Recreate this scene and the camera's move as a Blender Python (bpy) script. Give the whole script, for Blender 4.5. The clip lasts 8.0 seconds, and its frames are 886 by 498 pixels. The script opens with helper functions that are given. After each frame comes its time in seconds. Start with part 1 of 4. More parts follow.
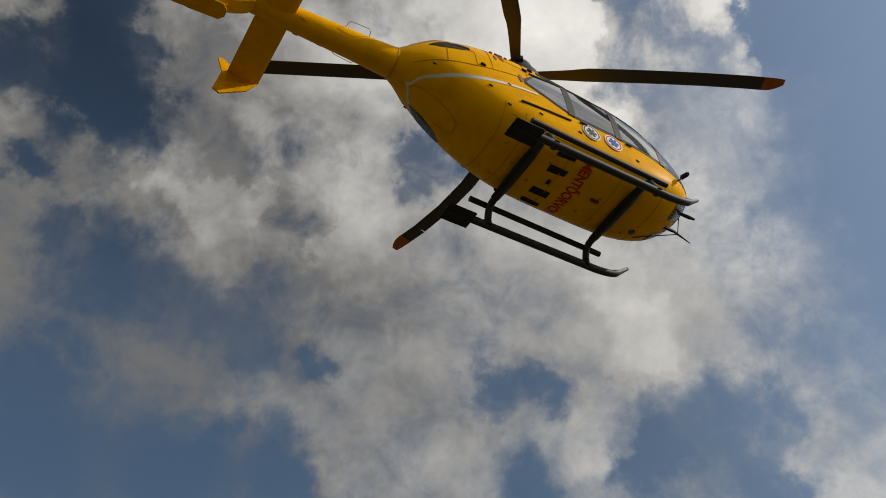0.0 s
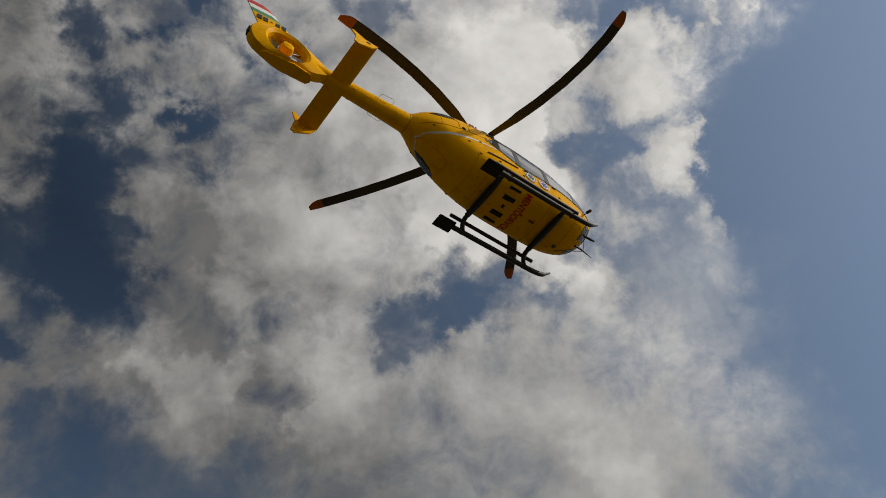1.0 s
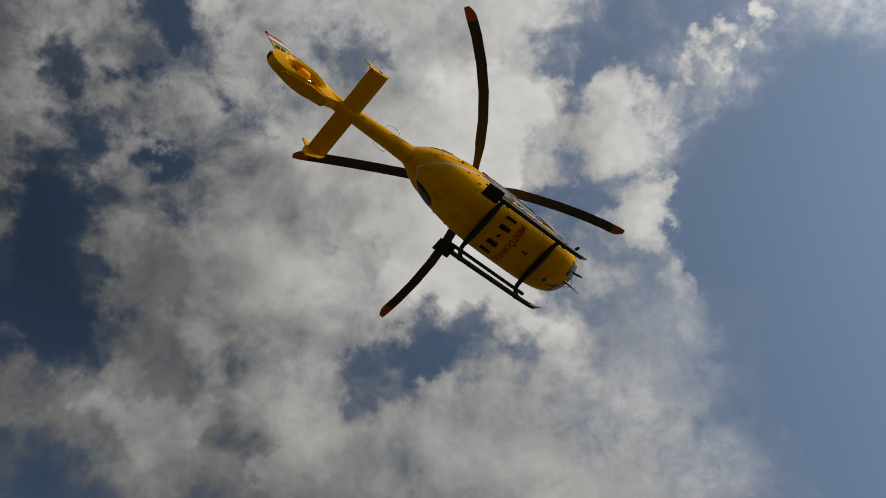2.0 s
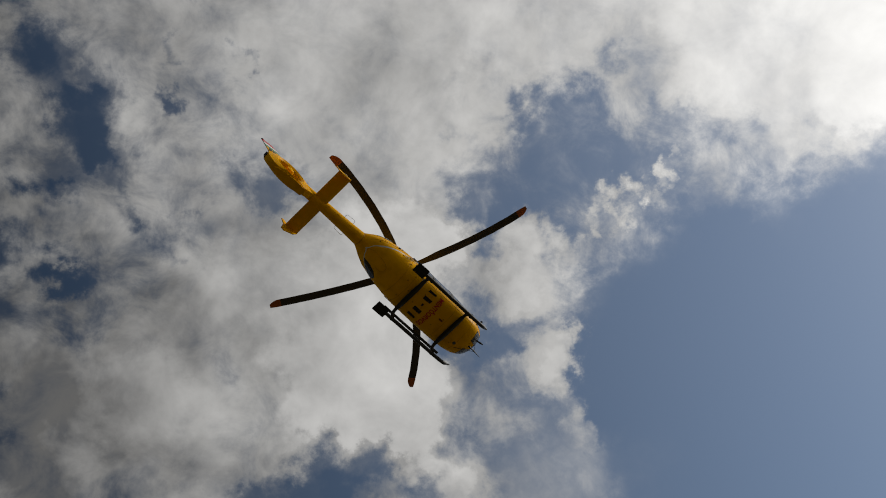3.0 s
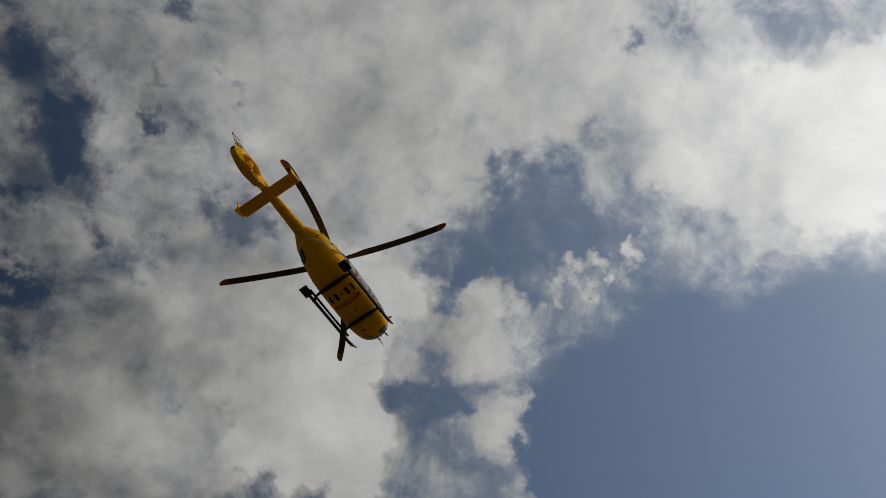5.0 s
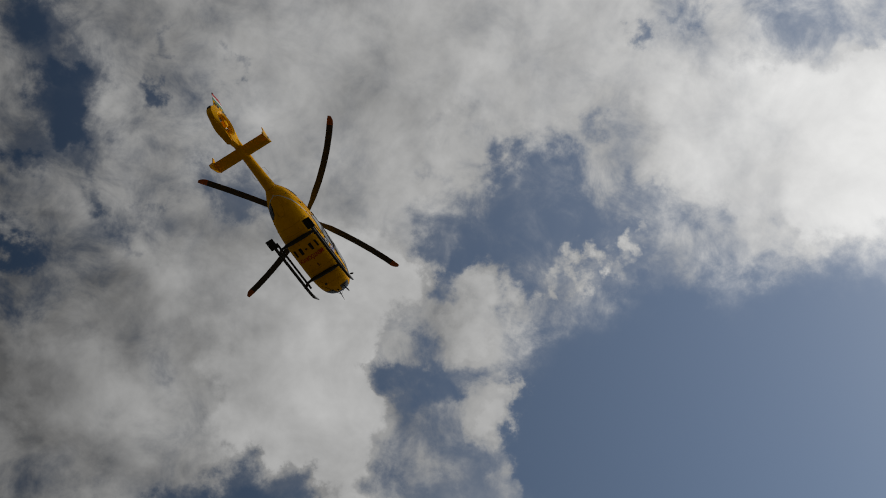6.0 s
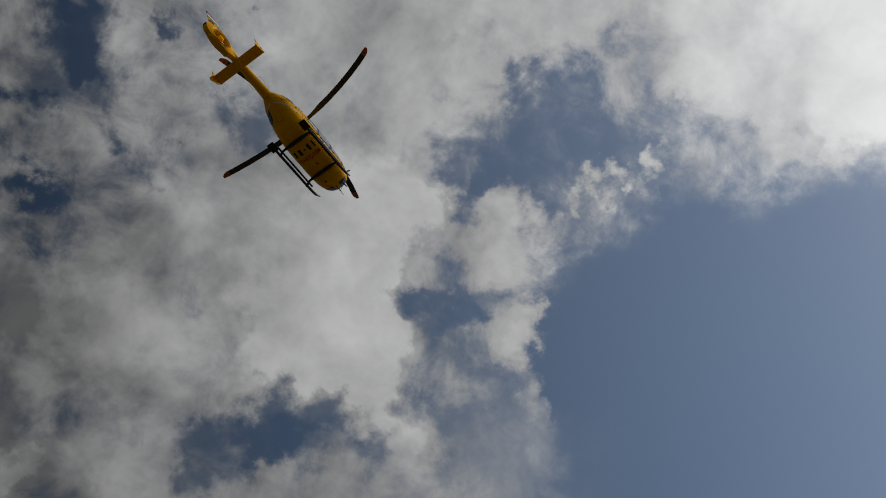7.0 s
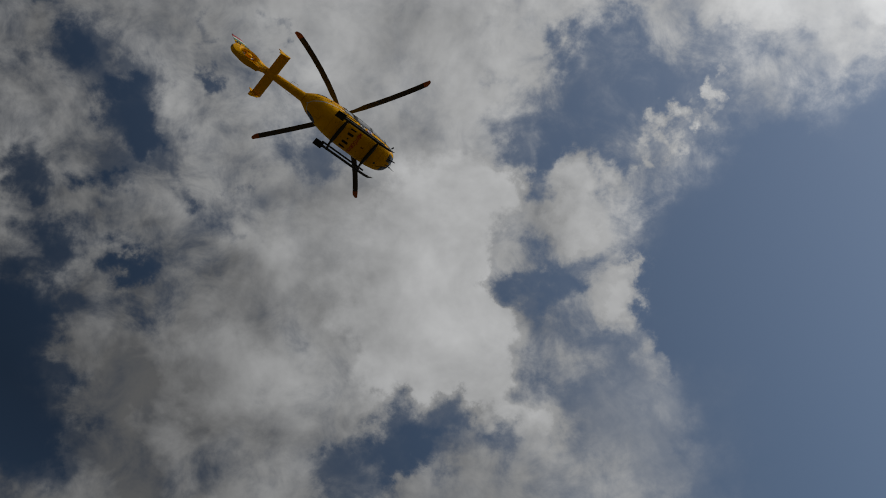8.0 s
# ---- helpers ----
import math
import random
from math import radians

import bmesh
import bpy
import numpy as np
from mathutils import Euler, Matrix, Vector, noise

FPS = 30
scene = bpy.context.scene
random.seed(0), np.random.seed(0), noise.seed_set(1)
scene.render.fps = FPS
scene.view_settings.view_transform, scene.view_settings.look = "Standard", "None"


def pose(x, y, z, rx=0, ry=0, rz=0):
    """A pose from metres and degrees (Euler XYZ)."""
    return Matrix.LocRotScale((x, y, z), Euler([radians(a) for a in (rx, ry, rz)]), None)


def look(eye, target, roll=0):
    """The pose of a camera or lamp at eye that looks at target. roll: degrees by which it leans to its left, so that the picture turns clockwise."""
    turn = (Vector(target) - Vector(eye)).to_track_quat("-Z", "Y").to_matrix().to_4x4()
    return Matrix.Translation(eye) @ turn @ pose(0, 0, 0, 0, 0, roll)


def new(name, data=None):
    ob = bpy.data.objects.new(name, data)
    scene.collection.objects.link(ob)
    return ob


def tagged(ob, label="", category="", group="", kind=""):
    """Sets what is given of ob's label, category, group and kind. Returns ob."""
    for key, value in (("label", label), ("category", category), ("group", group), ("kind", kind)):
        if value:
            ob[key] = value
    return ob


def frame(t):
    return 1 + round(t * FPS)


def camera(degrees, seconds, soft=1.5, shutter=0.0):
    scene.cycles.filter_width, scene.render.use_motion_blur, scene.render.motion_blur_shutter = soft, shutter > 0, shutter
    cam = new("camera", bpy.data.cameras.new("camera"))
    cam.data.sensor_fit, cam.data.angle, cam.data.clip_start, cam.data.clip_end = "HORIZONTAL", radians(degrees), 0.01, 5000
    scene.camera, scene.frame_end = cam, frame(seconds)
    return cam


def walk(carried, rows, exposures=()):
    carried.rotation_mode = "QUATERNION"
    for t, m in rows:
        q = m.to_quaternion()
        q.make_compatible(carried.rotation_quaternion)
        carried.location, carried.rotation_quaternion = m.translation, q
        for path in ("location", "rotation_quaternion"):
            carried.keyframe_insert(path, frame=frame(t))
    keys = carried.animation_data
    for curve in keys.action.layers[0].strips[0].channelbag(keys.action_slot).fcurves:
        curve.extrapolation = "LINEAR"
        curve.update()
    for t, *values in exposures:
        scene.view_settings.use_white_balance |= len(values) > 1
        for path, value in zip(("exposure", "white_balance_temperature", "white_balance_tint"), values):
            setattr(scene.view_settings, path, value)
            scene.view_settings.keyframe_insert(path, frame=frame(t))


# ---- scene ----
CAMERA_ROWS = [
    (0, pose(0, 0, 1.6, 134.16, 2.73, -6.43)),
    (0.5, pose(0, 0, 1.6, 138.79, 0.89, -4.69)),
    (1, pose(0, 0, 1.6, 144.48, 5.25, -5.65)),
    (1.2, pose(0, 0, 1.6, 145.38, 4.97, -6.17)),
    (2.3, pose(0, 0, 1.6, 148.56, 5.87, -8.75)),
    (2.5, pose(0, 0, 1.6, 149.97, 5.87, -9.59)),
    (3, pose(0, 0, 1.6, 154.97, 8.95, -13.80)),
    (3.5, pose(0, 0, 1.6, 156.41, 10.17, -16.04)),
    (4, pose(0, 0, 1.6, 156.35, 9.53, -17.65)),
    (5.5, pose(0, 0, 1.6, 157.55, 7.75, -22.53)),
    (6, pose(0, 0, 1.6, 156.02, 7.26, -23.53)),
    (6.5, pose(0, 0, 1.6, 152.62, 7.04, -22.95)),
    (7, pose(0, 0, 1.6, 151.66, 7.05, -20.90)),
    (7.5, pose(0, 0, 1.6, 152.76, 7.67, -15.37)),
    (8, pose(0, 0, 1.6, 153.00, 8.61, -6.65)),
]
# the camera's own exposure drifts darker as it follows the climb
EXPOSURES = [(0, 0.81, 6720, 10), (0.5, 0.82, 6720, 10), (1.0, 0.55, 6680, 10), (2.5, 0.38, 6550, 10), (3.0, 0.28, 6500, 10), (3.5, 0.08, 6480, 10),
             (4.0, 0.02, 6450, 10), (5.5, 0.0, 6420, 10), (6.5, -0.04, 6380, 10), (8.0, -0.06, 6300, 10)]
cam = camera(51.0, 8.0, soft=1.0)
walk(cam, CAMERA_ROWS, EXPOSURES)

# ---- world, sun ----
SUN_AZ, SUN_EL = -10.0, 35.0          # degrees, from +x towards +y, and above the horizon

# the sky, laid down from the lowest part to the highest: azimuth, elevation, radius in degrees, and cover from -1 (blue) to 1 (thick cloud)
LOW_BANK = [
    (105.6, 49.1, 9, 0.85), (113.9, 46.3, 4.5, 0.8), (114, 41.1, 2.2, 0.5), (119.7, 50, 2.2, 0.5), (90, 47.3, 6.9, 0.8),
    (66.8, 40.4, 4.1, 0.85), (59.3, 37.1, 3.3, 0.85), (66, 36.1, 2.7, 0.8), (53.3, 40.7, 4.9, 0.8), (53.6, 33.8, 2.6, 0.6),
    (74.1, 38, 1.7, 0.6), (42.8, 49.2, 2.5, -0.3), (49.5, 50.5, 1.3, -0.1), (57.5, 45.8, 1.7, 0.1), (62.3, 51.9, 5.1, 0.9),
]
LOW_GAPS = [
    (110.5, 34.4, 2.8, -0.8), (109, 30.2, 5.3, -1), (100.6, 40, 2.4, -0.5), (96.9, 38.3, 2.7, -0.6), (100.5, 30.1, 4.2, -1),
    (93, 30.2, 3, -0.9), (77.5, 35.6, 2.1, -0.7), (74.3, 34.9, 1.7, -0.7), (67.8, 29.7, 3.7, -0.9), (63, 30.5, 3, -0.8),
    (58.6, 31.1, 1.9, -0.6), (75.6, 29.4, 3, -0.9), (107.3, 41, 1.3, -0.2), (94.2, 41.2, 1.7, -0.3), (61.4, 26.6, 2.9, -0.8),
    (91.2, 37.3, 1.4, -0.6), (97.2, 32.9, 1.3, -0.7),
]
LOW_PUFFS = [
    (106.7, 38, 2.3, 0.45), (109.8, 38.8, 1.3, 0.25), (105.7, 35.9, 1.1, 0.3), (98.8, 35.1, 1.8, 0.2), (95.9, 34.5, 1.2, 0.05),
    (85.2, 36, 2.8, 0.65), (87.7, 33.9, 2.4, 0.6), (89.2, 32.3, 2, 0.45), (83.4, 38, 2.1, 0.55), (88.4, 30.3, 1.3, 0.2),
    (82, 33.1, 1.7, 0.4), (71.2, 31.8, 1.9, 0.2), (74.6, 33.3, 1.4, 0.15), (91.5, 41, 1.7, 0), (55.9, 27.2, 2.5, 0.25),
    (54.1, 29.6, 1.9, 0.2), (88.7, 40.1, 2.1, 0.4),
]
MIDDLE_GAPS = [
    (116.3, 45.1, 1.9, -0.7), (120.2, 50.8, 1.9, -0.6), (39.3, 48.6, 8.3, -0.9), (48.6, 43.3, 4.2, -0.6), (52.8, 42.3, 2, -0.3),
    (93.7, 45, 1.7, -0.2), (107.3, 41.1, 4.5, -0.75), (111.8, 42.9, 1.9, -0.5),
]
MIDDLE_CLOUDS = [
    (71, 44.6, 3.8, 0.7), (64.2, 43.2, 3.4, 0.6), (75.4, 46.6, 2.8, 0.7), (53.5, 34.9, 3.8, 0.6), (49.2, 35.3, 2.5, 0.6),
    (97.1, 55.7, 10.2, 0.85), (109.4, 51.4, 3.3, 0.65), (107, 61.5, 5.3, 0.65), (121, 56.9, 1.9, 0.4), (125, 59.7, 1.6, 0.3),
]
EAST_BLUE = [
    (31.4, 47.6, 10.7, -1), (19.7, 47.4, 6.3, -1), (16.3, 38.8, 11.7, -1), (40.5, 37.6, 13.7, -1), (37.8, 53.1, 6.1, -1),
    (19.8, 51.5, 3.3, -0.95), (14.5, 49.8, 2.5, -0.9), (29.9, 55.3, 3.4, -1), (45.4, 53.1, 2.7, -1), (47.9, 50.2, 2, -1),
]
HIGH_BANK = [
    (46.6, 76.7, 11.3, 0.78), (20.3, 74.1, 6.8, 0.8), (6.9, 70.8, 3.4, 0.85), (78.2, 79.2, 6.7, 0.75), (113.6, 76.1, 4.9, 0.45),
    (64.4, 71.5, 3.8, 0.6), (100.8, 60.7, 5.1, 0.08), (97.9, 65, 3.9, 0.25), (95.7, 70.8, 4, 0.3), (106.8, 69.8, 2, 0.3),
    (-9.7, 84.8, 13, 0.7), (151.6, 79.4, 9.2, 0.6), (11.1, 65.8, 2.7, 0.8),
]
SUNWARD_BANK = [
    (6.1, 57.8, 7.5, 1), (8.1, 53.5, 3.5, 1), (15, 58.2, 3, 0.8), (13.6, 61.7, 3.3, 0.85), (19.9, 57.2, 1.2, 0.4),
    (0.3, 51.5, 7.7, 1), (-7.6, 60.7, 3.5, -0.1), (5.6, 67.7, 0.8, -0.3), (-1.2, 66.5, 1, -0.1), (-8.4, 56.9, 1.8, -0.2),
]
MAIN_BANK = [
    (76.6, 58.8, 8.8, 1), (87.5, 61.4, 4.3, 0.75), (66.2, 63.6, 3.8, 1), (59, 63.8, 2.4, 0.9), (69.6, 55.5, 4.1, 1),
    (90.4, 53.7, 5.8, 0.15), (96.8, 55.8, 1.9, 0.1), (96, 52.7, 1.9, 0.3), (65.1, 53.7, 2.4, 0.9),
]
VEILED_GAP = [
    (42.3, 64.7, 4.2, -0.74), (50.3, 63.5, 2.3, -0.81), (34.1, 63.9, 3.4, -0.68), (30.6, 61.5, 2.3, -0.61), (24, 61.6, 1.9, -0.41),
    (31.2, 66.9, 2.1, -0.68), (37.7, 68.1, 1.7, -0.68), (23.3, 67.9, 1.1, -0.07), (51.6, 66.3, 1.5, -0.47), (51.4, 68.8, 1.4, 0.1),
    (40.1, 70.2, 1.7, 0.4),
]
MAIN_RIM = [
    (61.7, 65.4, 2.1, 0.95), (59, 63.8, 2.1, 1), (56.1, 62.7, 1.3, 0.9), (63.7, 61.4, 2.1, 1), (69.2, 64.3, 2.1, 0.95),
]
FRAYED_EDGE = [
    (59.1, 58.2, 2.1, -0.68), (55, 57, 1.5, -0.81), (59, 54.8, 2.2, -0.14), (50.8, 60.7, 2.1, 0.7), (46.4, 61.4, 1.6, 0.7),
    (50.4, 54.9, 1.5, 0.6), (52.2, 52.8, 1.5, 0.6), (48.4, 55.5, 1.1, 0.45), (50.8, 58.5, 1.4, 0.45), (56.4, 52.4, 2.6, -0.34),
    (42.7, 60.4, 0.9, 0.4),
]
WISP = [
    (41.4, 60.5, 0.4, 0.5), (38.4, 60.4, 0.6, 0.65), (35.5, 60.4, 0.7, 0.8), (32.7, 60.3, 0.7, 0.85), (30, 60.4, 0.6, 0.8),
    (31.4, 59.5, 0.6, 0.35), (27.5, 60.8, 0.4, 0.2),
]
WEST_GAPS = [
    (126.9, 71, 2.4, -0.94), (115.5, 70.7, 1.9, -1), (113.1, 65.5, 1.6, -1), (113.8, 68.6, 1.4, -0.68), (101.5, 73.1, 0.9, -0.68),
    (112.3, 79.2, 1.1, -0.54), (100, 66, 1, -0.68), (96.3, 67.3, 0.8, -0.68), (104.9, 67.6, 0.9, -0.54), (89, 69.2, 1.1, -0.14),
    (106.6, 61, 1.4, -0.94), (103.4, 58.3, 1.4, -0.54), (91.5, 75.7, 0.7, -0.14), (81.5, 69.5, 1.7, -0.47), (104.7, 75.8, 0.7, -0.14),
]
SOUTH_GAPS = [
    (74.5, 50.8, 2.6, -1), (70, 52.2, 1.6, -1), (68.8, 48.8, 1.9, -0.81), (78.4, 50.6, 1.9, -0.81), (81.8, 49.6, 1.9, -0.54),
    (116.2, 56.5, 3.1, -1), (112, 50.1, 3.8, -1), (114.3, 61.4, 2, -0.68), (113.4, 53.7, 2.6, -1), (111.9, 68.6, 2.2, -0.94),
    (121.7, 63.6, 1.7, -0.68), (56.8, 58.1, 2.3, -0.74), (60.4, 57.3, 1.5, -0.88), (51.7, 58, 1.3, -0.41), (53.7, 50.2, 2.2, -0.68),
    (58.4, 50.2, 2.2, -0.68), (106.3, 67.3, 0.7, -0.54), (95.8, 64.2, 0.9, -0.27),
]
SOUTH_CLOUDS = [
    (103.1, 54.4, 2.9, 0.5), (103, 50.2, 2.9, 0.35), (95.1, 56, 4.7, 0.8), (88, 52.8, 3.4, 0.75), (95.5, 49.8, 2.3, 0.3),
    (117, 60.1, 1.1, -0.1), (100.6, 63.1, 2.4, 0.4), (104.6, 66.1, 1.8, 0.45), (75.8, 48.4, 1.5, 0.6), (70.4, 46.4, 2.4, 0.5),
    (64, 45, 2.2, 0.05), (58.2, 53.5, 1.7, 0.05), (51.4, 54.1, 1.6, 0.8), (48.2, 55.7, 1.2, 0.8), (46.4, 61.4, 1.6, 0.8),
    (51.1, 60.4, 1.7, 0.8), (57.7, 60.3, 1.5, 0.65), (62.9, 52.2, 1.9, -0.1), (61.9, 47.6, 1.5, -0.15), (57, 47.6, 3.4, -0.5),
    (67.2, 54.2, 2.8, 1), (67.2, 59.6, 2.1, 1), (63.3, 61.9, 1.4, 0.95), (66.9, 51.4, 1.3, 0.8), (51.1, 50, 1.2, -0.1),
]
BANKS = (LOW_BANK + LOW_GAPS + LOW_PUFFS + MIDDLE_GAPS + MIDDLE_CLOUDS + EAST_BLUE
         + HIGH_BANK + SUNWARD_BANK + MAIN_BANK + VEILED_GAP + MAIN_RIM + FRAYED_EDGE
         + WISP + WEST_GAPS + SOUTH_GAPS + SOUTH_CLOUDS)


def heading(az, el):
    a, e = radians(az), radians(el)
    return Vector((math.cos(a) * math.cos(e), math.sin(a) * math.cos(e), math.sin(e)))


class Nodes:
    """Small helper to wire node trees."""

    def __init__(self, tree):
        self.tree = tree
        tree.nodes.clear()

    def add(self, kind, ins=None, **props):
        n = self.tree.nodes.new(kind)
        for k, v in props.items():
            setattr(n, k, v)
        for k, v in (ins or {}).items():
            if isinstance(v, bpy.types.NodeSocket):
                self.tree.links.new(v, n.inputs[k])
            else:
                n.inputs[k].default_value = v
        return n

    def math(self, op, a, b=0.0, c=0.0, clamp=False):
        return self.add("ShaderNodeMath", {0: a, 1: b, 2: c}, operation=op, use_clamp=clamp).outputs[0]

    def vec(self, op, a, b=(0, 0, 0)):
        n = self.add("ShaderNodeVectorMath", {0: a, 1: b}, operation=op)
        return n.outputs["Value"] if op in ("DISTANCE", "DOT_PRODUCT", "LENGTH") else n.outputs[0]

    def ramp(self, v, lo, hi, a=0.0, b=1.0):
        return self.add("ShaderNodeMapRange", {"Value": v, "From Min": lo, "From Max": hi, "To Min": a, "To Max": b},
                        interpolation_type="SMOOTHSTEP").outputs[0]

    def blend(self, fac, a, b):
        return self.add("ShaderNodeMix", {0: fac, 2: a, 3: b}, data_type="FLOAT").outputs[0]

    def noise(self, vector, scale, detail=4.0, rough=0.55, out="Fac", distortion=0.0):
        return self.add("ShaderNodeTexNoise", {"Vector": vector, "Scale": scale, "Detail": detail, "Roughness": rough,
                                               "Distortion": distortion}).outputs[out]

    def mix(self, fac, a, b):
        n = self.add("ShaderNodeMix", data_type="RGBA")
        for sock, v in ((n.inputs[0], fac), (n.inputs[6], a), (n.inputs[7], b)):
            if isinstance(v, bpy.types.NodeSocket):
                self.tree.links.new(v, sock)
            else:
                sock.default_value = v
        return n.outputs[2]


def build_sky():
    world = bpy.data.worlds.new("sky")
    scene.world = world
    world.use_nodes = True
    g = Nodes(world.node_tree)
    way = g.add("ShaderNodeTexCoord").outputs["Generated"]
    sky = g.add("ShaderNodeTexSky", sky_type="NISHITA", sun_disc=False, sun_elevation=radians(SUN_EL),
                sun_rotation=radians(90 - SUN_AZ), air_density=1.0, dust_density=0.6, ozone_density=2.0).outputs[0]
    # outlines of the banks are frayed by bending the way that one looks, in broad and in fine curls
    height = g.add("ShaderNodeSeparateXYZ", {0: way}).outputs[2]
    broad = g.vec("SUBTRACT", g.noise(way, 11.0, 3.0, 0.55, "Color"), (0.5, 0.5, 0.5))
    curl = g.vec("SUBTRACT", g.noise(way, 34.0, 8.0, 0.66, "Color"), (0.5, 0.5, 0.5))
    bent = g.vec("ADD", way, g.vec("ADD", g.vec("MULTIPLY", broad, (0.11,) * 3), g.vec("MULTIPLY", curl, (0.07,) * 3)))
    # each bank lies over the ones before it
    total = 0.35
    for az, el, size, cover in BANKS:
        far = g.vec("DISTANCE", bent, heading(az, el))
        total = g.blend(g.ramp(far, radians(size) * 1.45, radians(size) * 0.3), total, cover)
    towards = heading(SUN_AZ, SUN_EL)
    sunward = g.vec("DOT_PRODUCT", way, towards)

    big = g.noise(way, 7.0, 6.0, 0.58, distortion=0.3)
    sunny = g.noise(g.vec("ADD", way, towards * 0.045), 7.0, 4.0, 0.55, distortion=0.3)
    mid = g.noise(way, 21.0, 9.0, 0.64, distortion=0.35)
    fine = g.math("SUBTRACT", mid, 0.5)
    # thick banks are smooth, their rims and the thin parts torn
    torn = g.math("MULTIPLY", g.ramp(total, 0.3, 1.0, 2.8, 0.45), g.ramp(total, -0.8, -0.2, 0.35, 1.0))
    torn = g.math("MULTIPLY", torn, g.ramp(height, 0.60, 0.84, 0.50, 1.0))
    dens = g.math("MULTIPLY_ADD", g.math("MULTIPLY", fine, torn), 1.25, g.math("MULTIPLY_ADD", g.math("SUBTRACT", big, 0.5), 0.7, total))
    wide = g.ramp(sunward, 0.60, 0.95, 0.95, 1.15)
    cover = g.ramp(dens, -0.72, wide)
    veil = g.ramp(g.noise(way, 4.5, 7.0, 0.62, distortion=0.25), 0.42, 0.78, 0.0, g.ramp(height, 0.60, 0.84, 0.55, 0.30))
    veil = g.math("MULTIPLY", g.math("ADD", veil, 0.06), g.ramp(total, -1.0, -0.4))
    cover = g.math("ADD", cover, g.math("MULTIPLY", veil, g.math("SUBTRACT", 1.0, cover)))
    # cloud brightness: edges that face the sun are white, bodies grey, whiter near the sun
    near_sun = g.ramp(sunward, 0.72, 0.99)
    calm = g.ramp(height, 0.60, 0.86, 0.5, 1.0)
    relief = g.math("MULTIPLY", g.math("SUBTRACT", big, sunny), calm)
    lum = g.math("MULTIPLY_ADD", sunward, 0.49, 0.022)
    lum = g.math("MULTIPLY_ADD", g.ramp(total, 0.65, 1.0), 0.12, lum)
    lum = g.math("MULTIPLY_ADD", near_sun, 0.22, lum)
    lum = g.math("MULTIPLY_ADD", relief, 0.45, lum)
    lum = g.math("MULTIPLY_ADD", g.math("MULTIPLY", fine, calm), 0.13, lum)
    lum = g.math("MULTIPLY_ADD", g.math("SUBTRACT", g.noise(way, 5.0, 5.0, 0.6), 0.5), 0.30, lum)
    lum = g.math("MAXIMUM", lum, 0.10)
    white = g.add("ShaderNodeCombineColor", {0: lum, 1: g.math("MULTIPLY", lum, 0.99), 2: g.math("MULTIPLY", lum, 0.965)}).outputs[0]
    glow = g.math("MAXIMUM", g.math("MULTIPLY_ADD", sunward, 1.55, 0.14), g.ramp(height, 0.55, 0.88, 0.85, 0.36))
    blue = g.vec("MULTIPLY", g.vec("MULTIPLY", sky, SKY_GAIN), g.add("ShaderNodeCombineXYZ", {0: glow, 1: glow, 2: glow}).outputs[0])
    haze = g.ramp(sunward, 0.25, 0.95, 0.0, 0.035)
    blue = g.vec("ADD", blue, g.add("ShaderNodeCombineXYZ", {0: haze, 1: haze, 2: haze}).outputs[0])
    colour = g.mix(cover, blue, white)
    back = g.add("ShaderNodeBackground", {"Color": colour, "Strength": 1.0}).outputs[0]
    out = g.add("ShaderNodeOutputWorld")
    g.tree.links.new(back, out.inputs[0])


SKY_GAIN = (0.042, 0.0435, 0.0415)
build_sky()

sun = new("sun", bpy.data.lights.new("sun", "SUN"))
sun.data.energy, sun.data.angle, sun.data.color = 1.45, radians(0.53), (1.0, 0.96, 0.86)
sun.matrix_world = look(heading(SUN_AZ, SUN_EL) * 60, (0, 0, 0))


# ---- materials ----
def surface(name, colour, rough=0.5, metal=0.0, dirt_or_shade=0.12, scale=3.0, bump=0.0, coat=0.0, ior=1.5, dark=None, fine=40.0, spec=0.4):
    """A painted, metal, rubber or pane surface with stains, or painted shade on panes, at two scales and a fine relief.
    """
    m = bpy.data.materials.new(name)
    m.use_nodes = True
    g = Nodes(m.node_tree)
    at = g.add("ShaderNodeTexCoord").outputs["Object"]
    big = g.noise(at, scale, 4.0, 0.6)
    small = g.noise(at, fine, 3.0, 0.6)
    stain_or_shade = g.math("ADD", g.ramp(big, 0.40, 0.75, 0.0, dirt_or_shade), g.ramp(small, 0.50, 0.85, 0.0, dirt_or_shade * 0.6))
    soil_or_shade = dark or tuple(c * 0.35 for c in colour)
    base = g.mix(stain_or_shade, (*colour, 1), (*soil_or_shade, 1))
    r = g.math("MULTIPLY_ADD", big, 0.16, rough - 0.08, clamp=True)
    ins = {"Base Color": base, "Roughness": r, "Metallic": metal, "Coat Weight": coat, "Coat Roughness": 0.12, "IOR": ior, "Specular IOR Level": spec}
    if bump:
        ins["Normal"] = g.add("ShaderNodeBump", {"Height": small, "Strength": bump, "Distance": 0.004}).outputs[0]
    b = g.add("ShaderNodeBsdfPrincipled", ins)
    g.tree.links.new(b.outputs[0], g.add("ShaderNodeOutputMaterial").inputs[0])
    return m


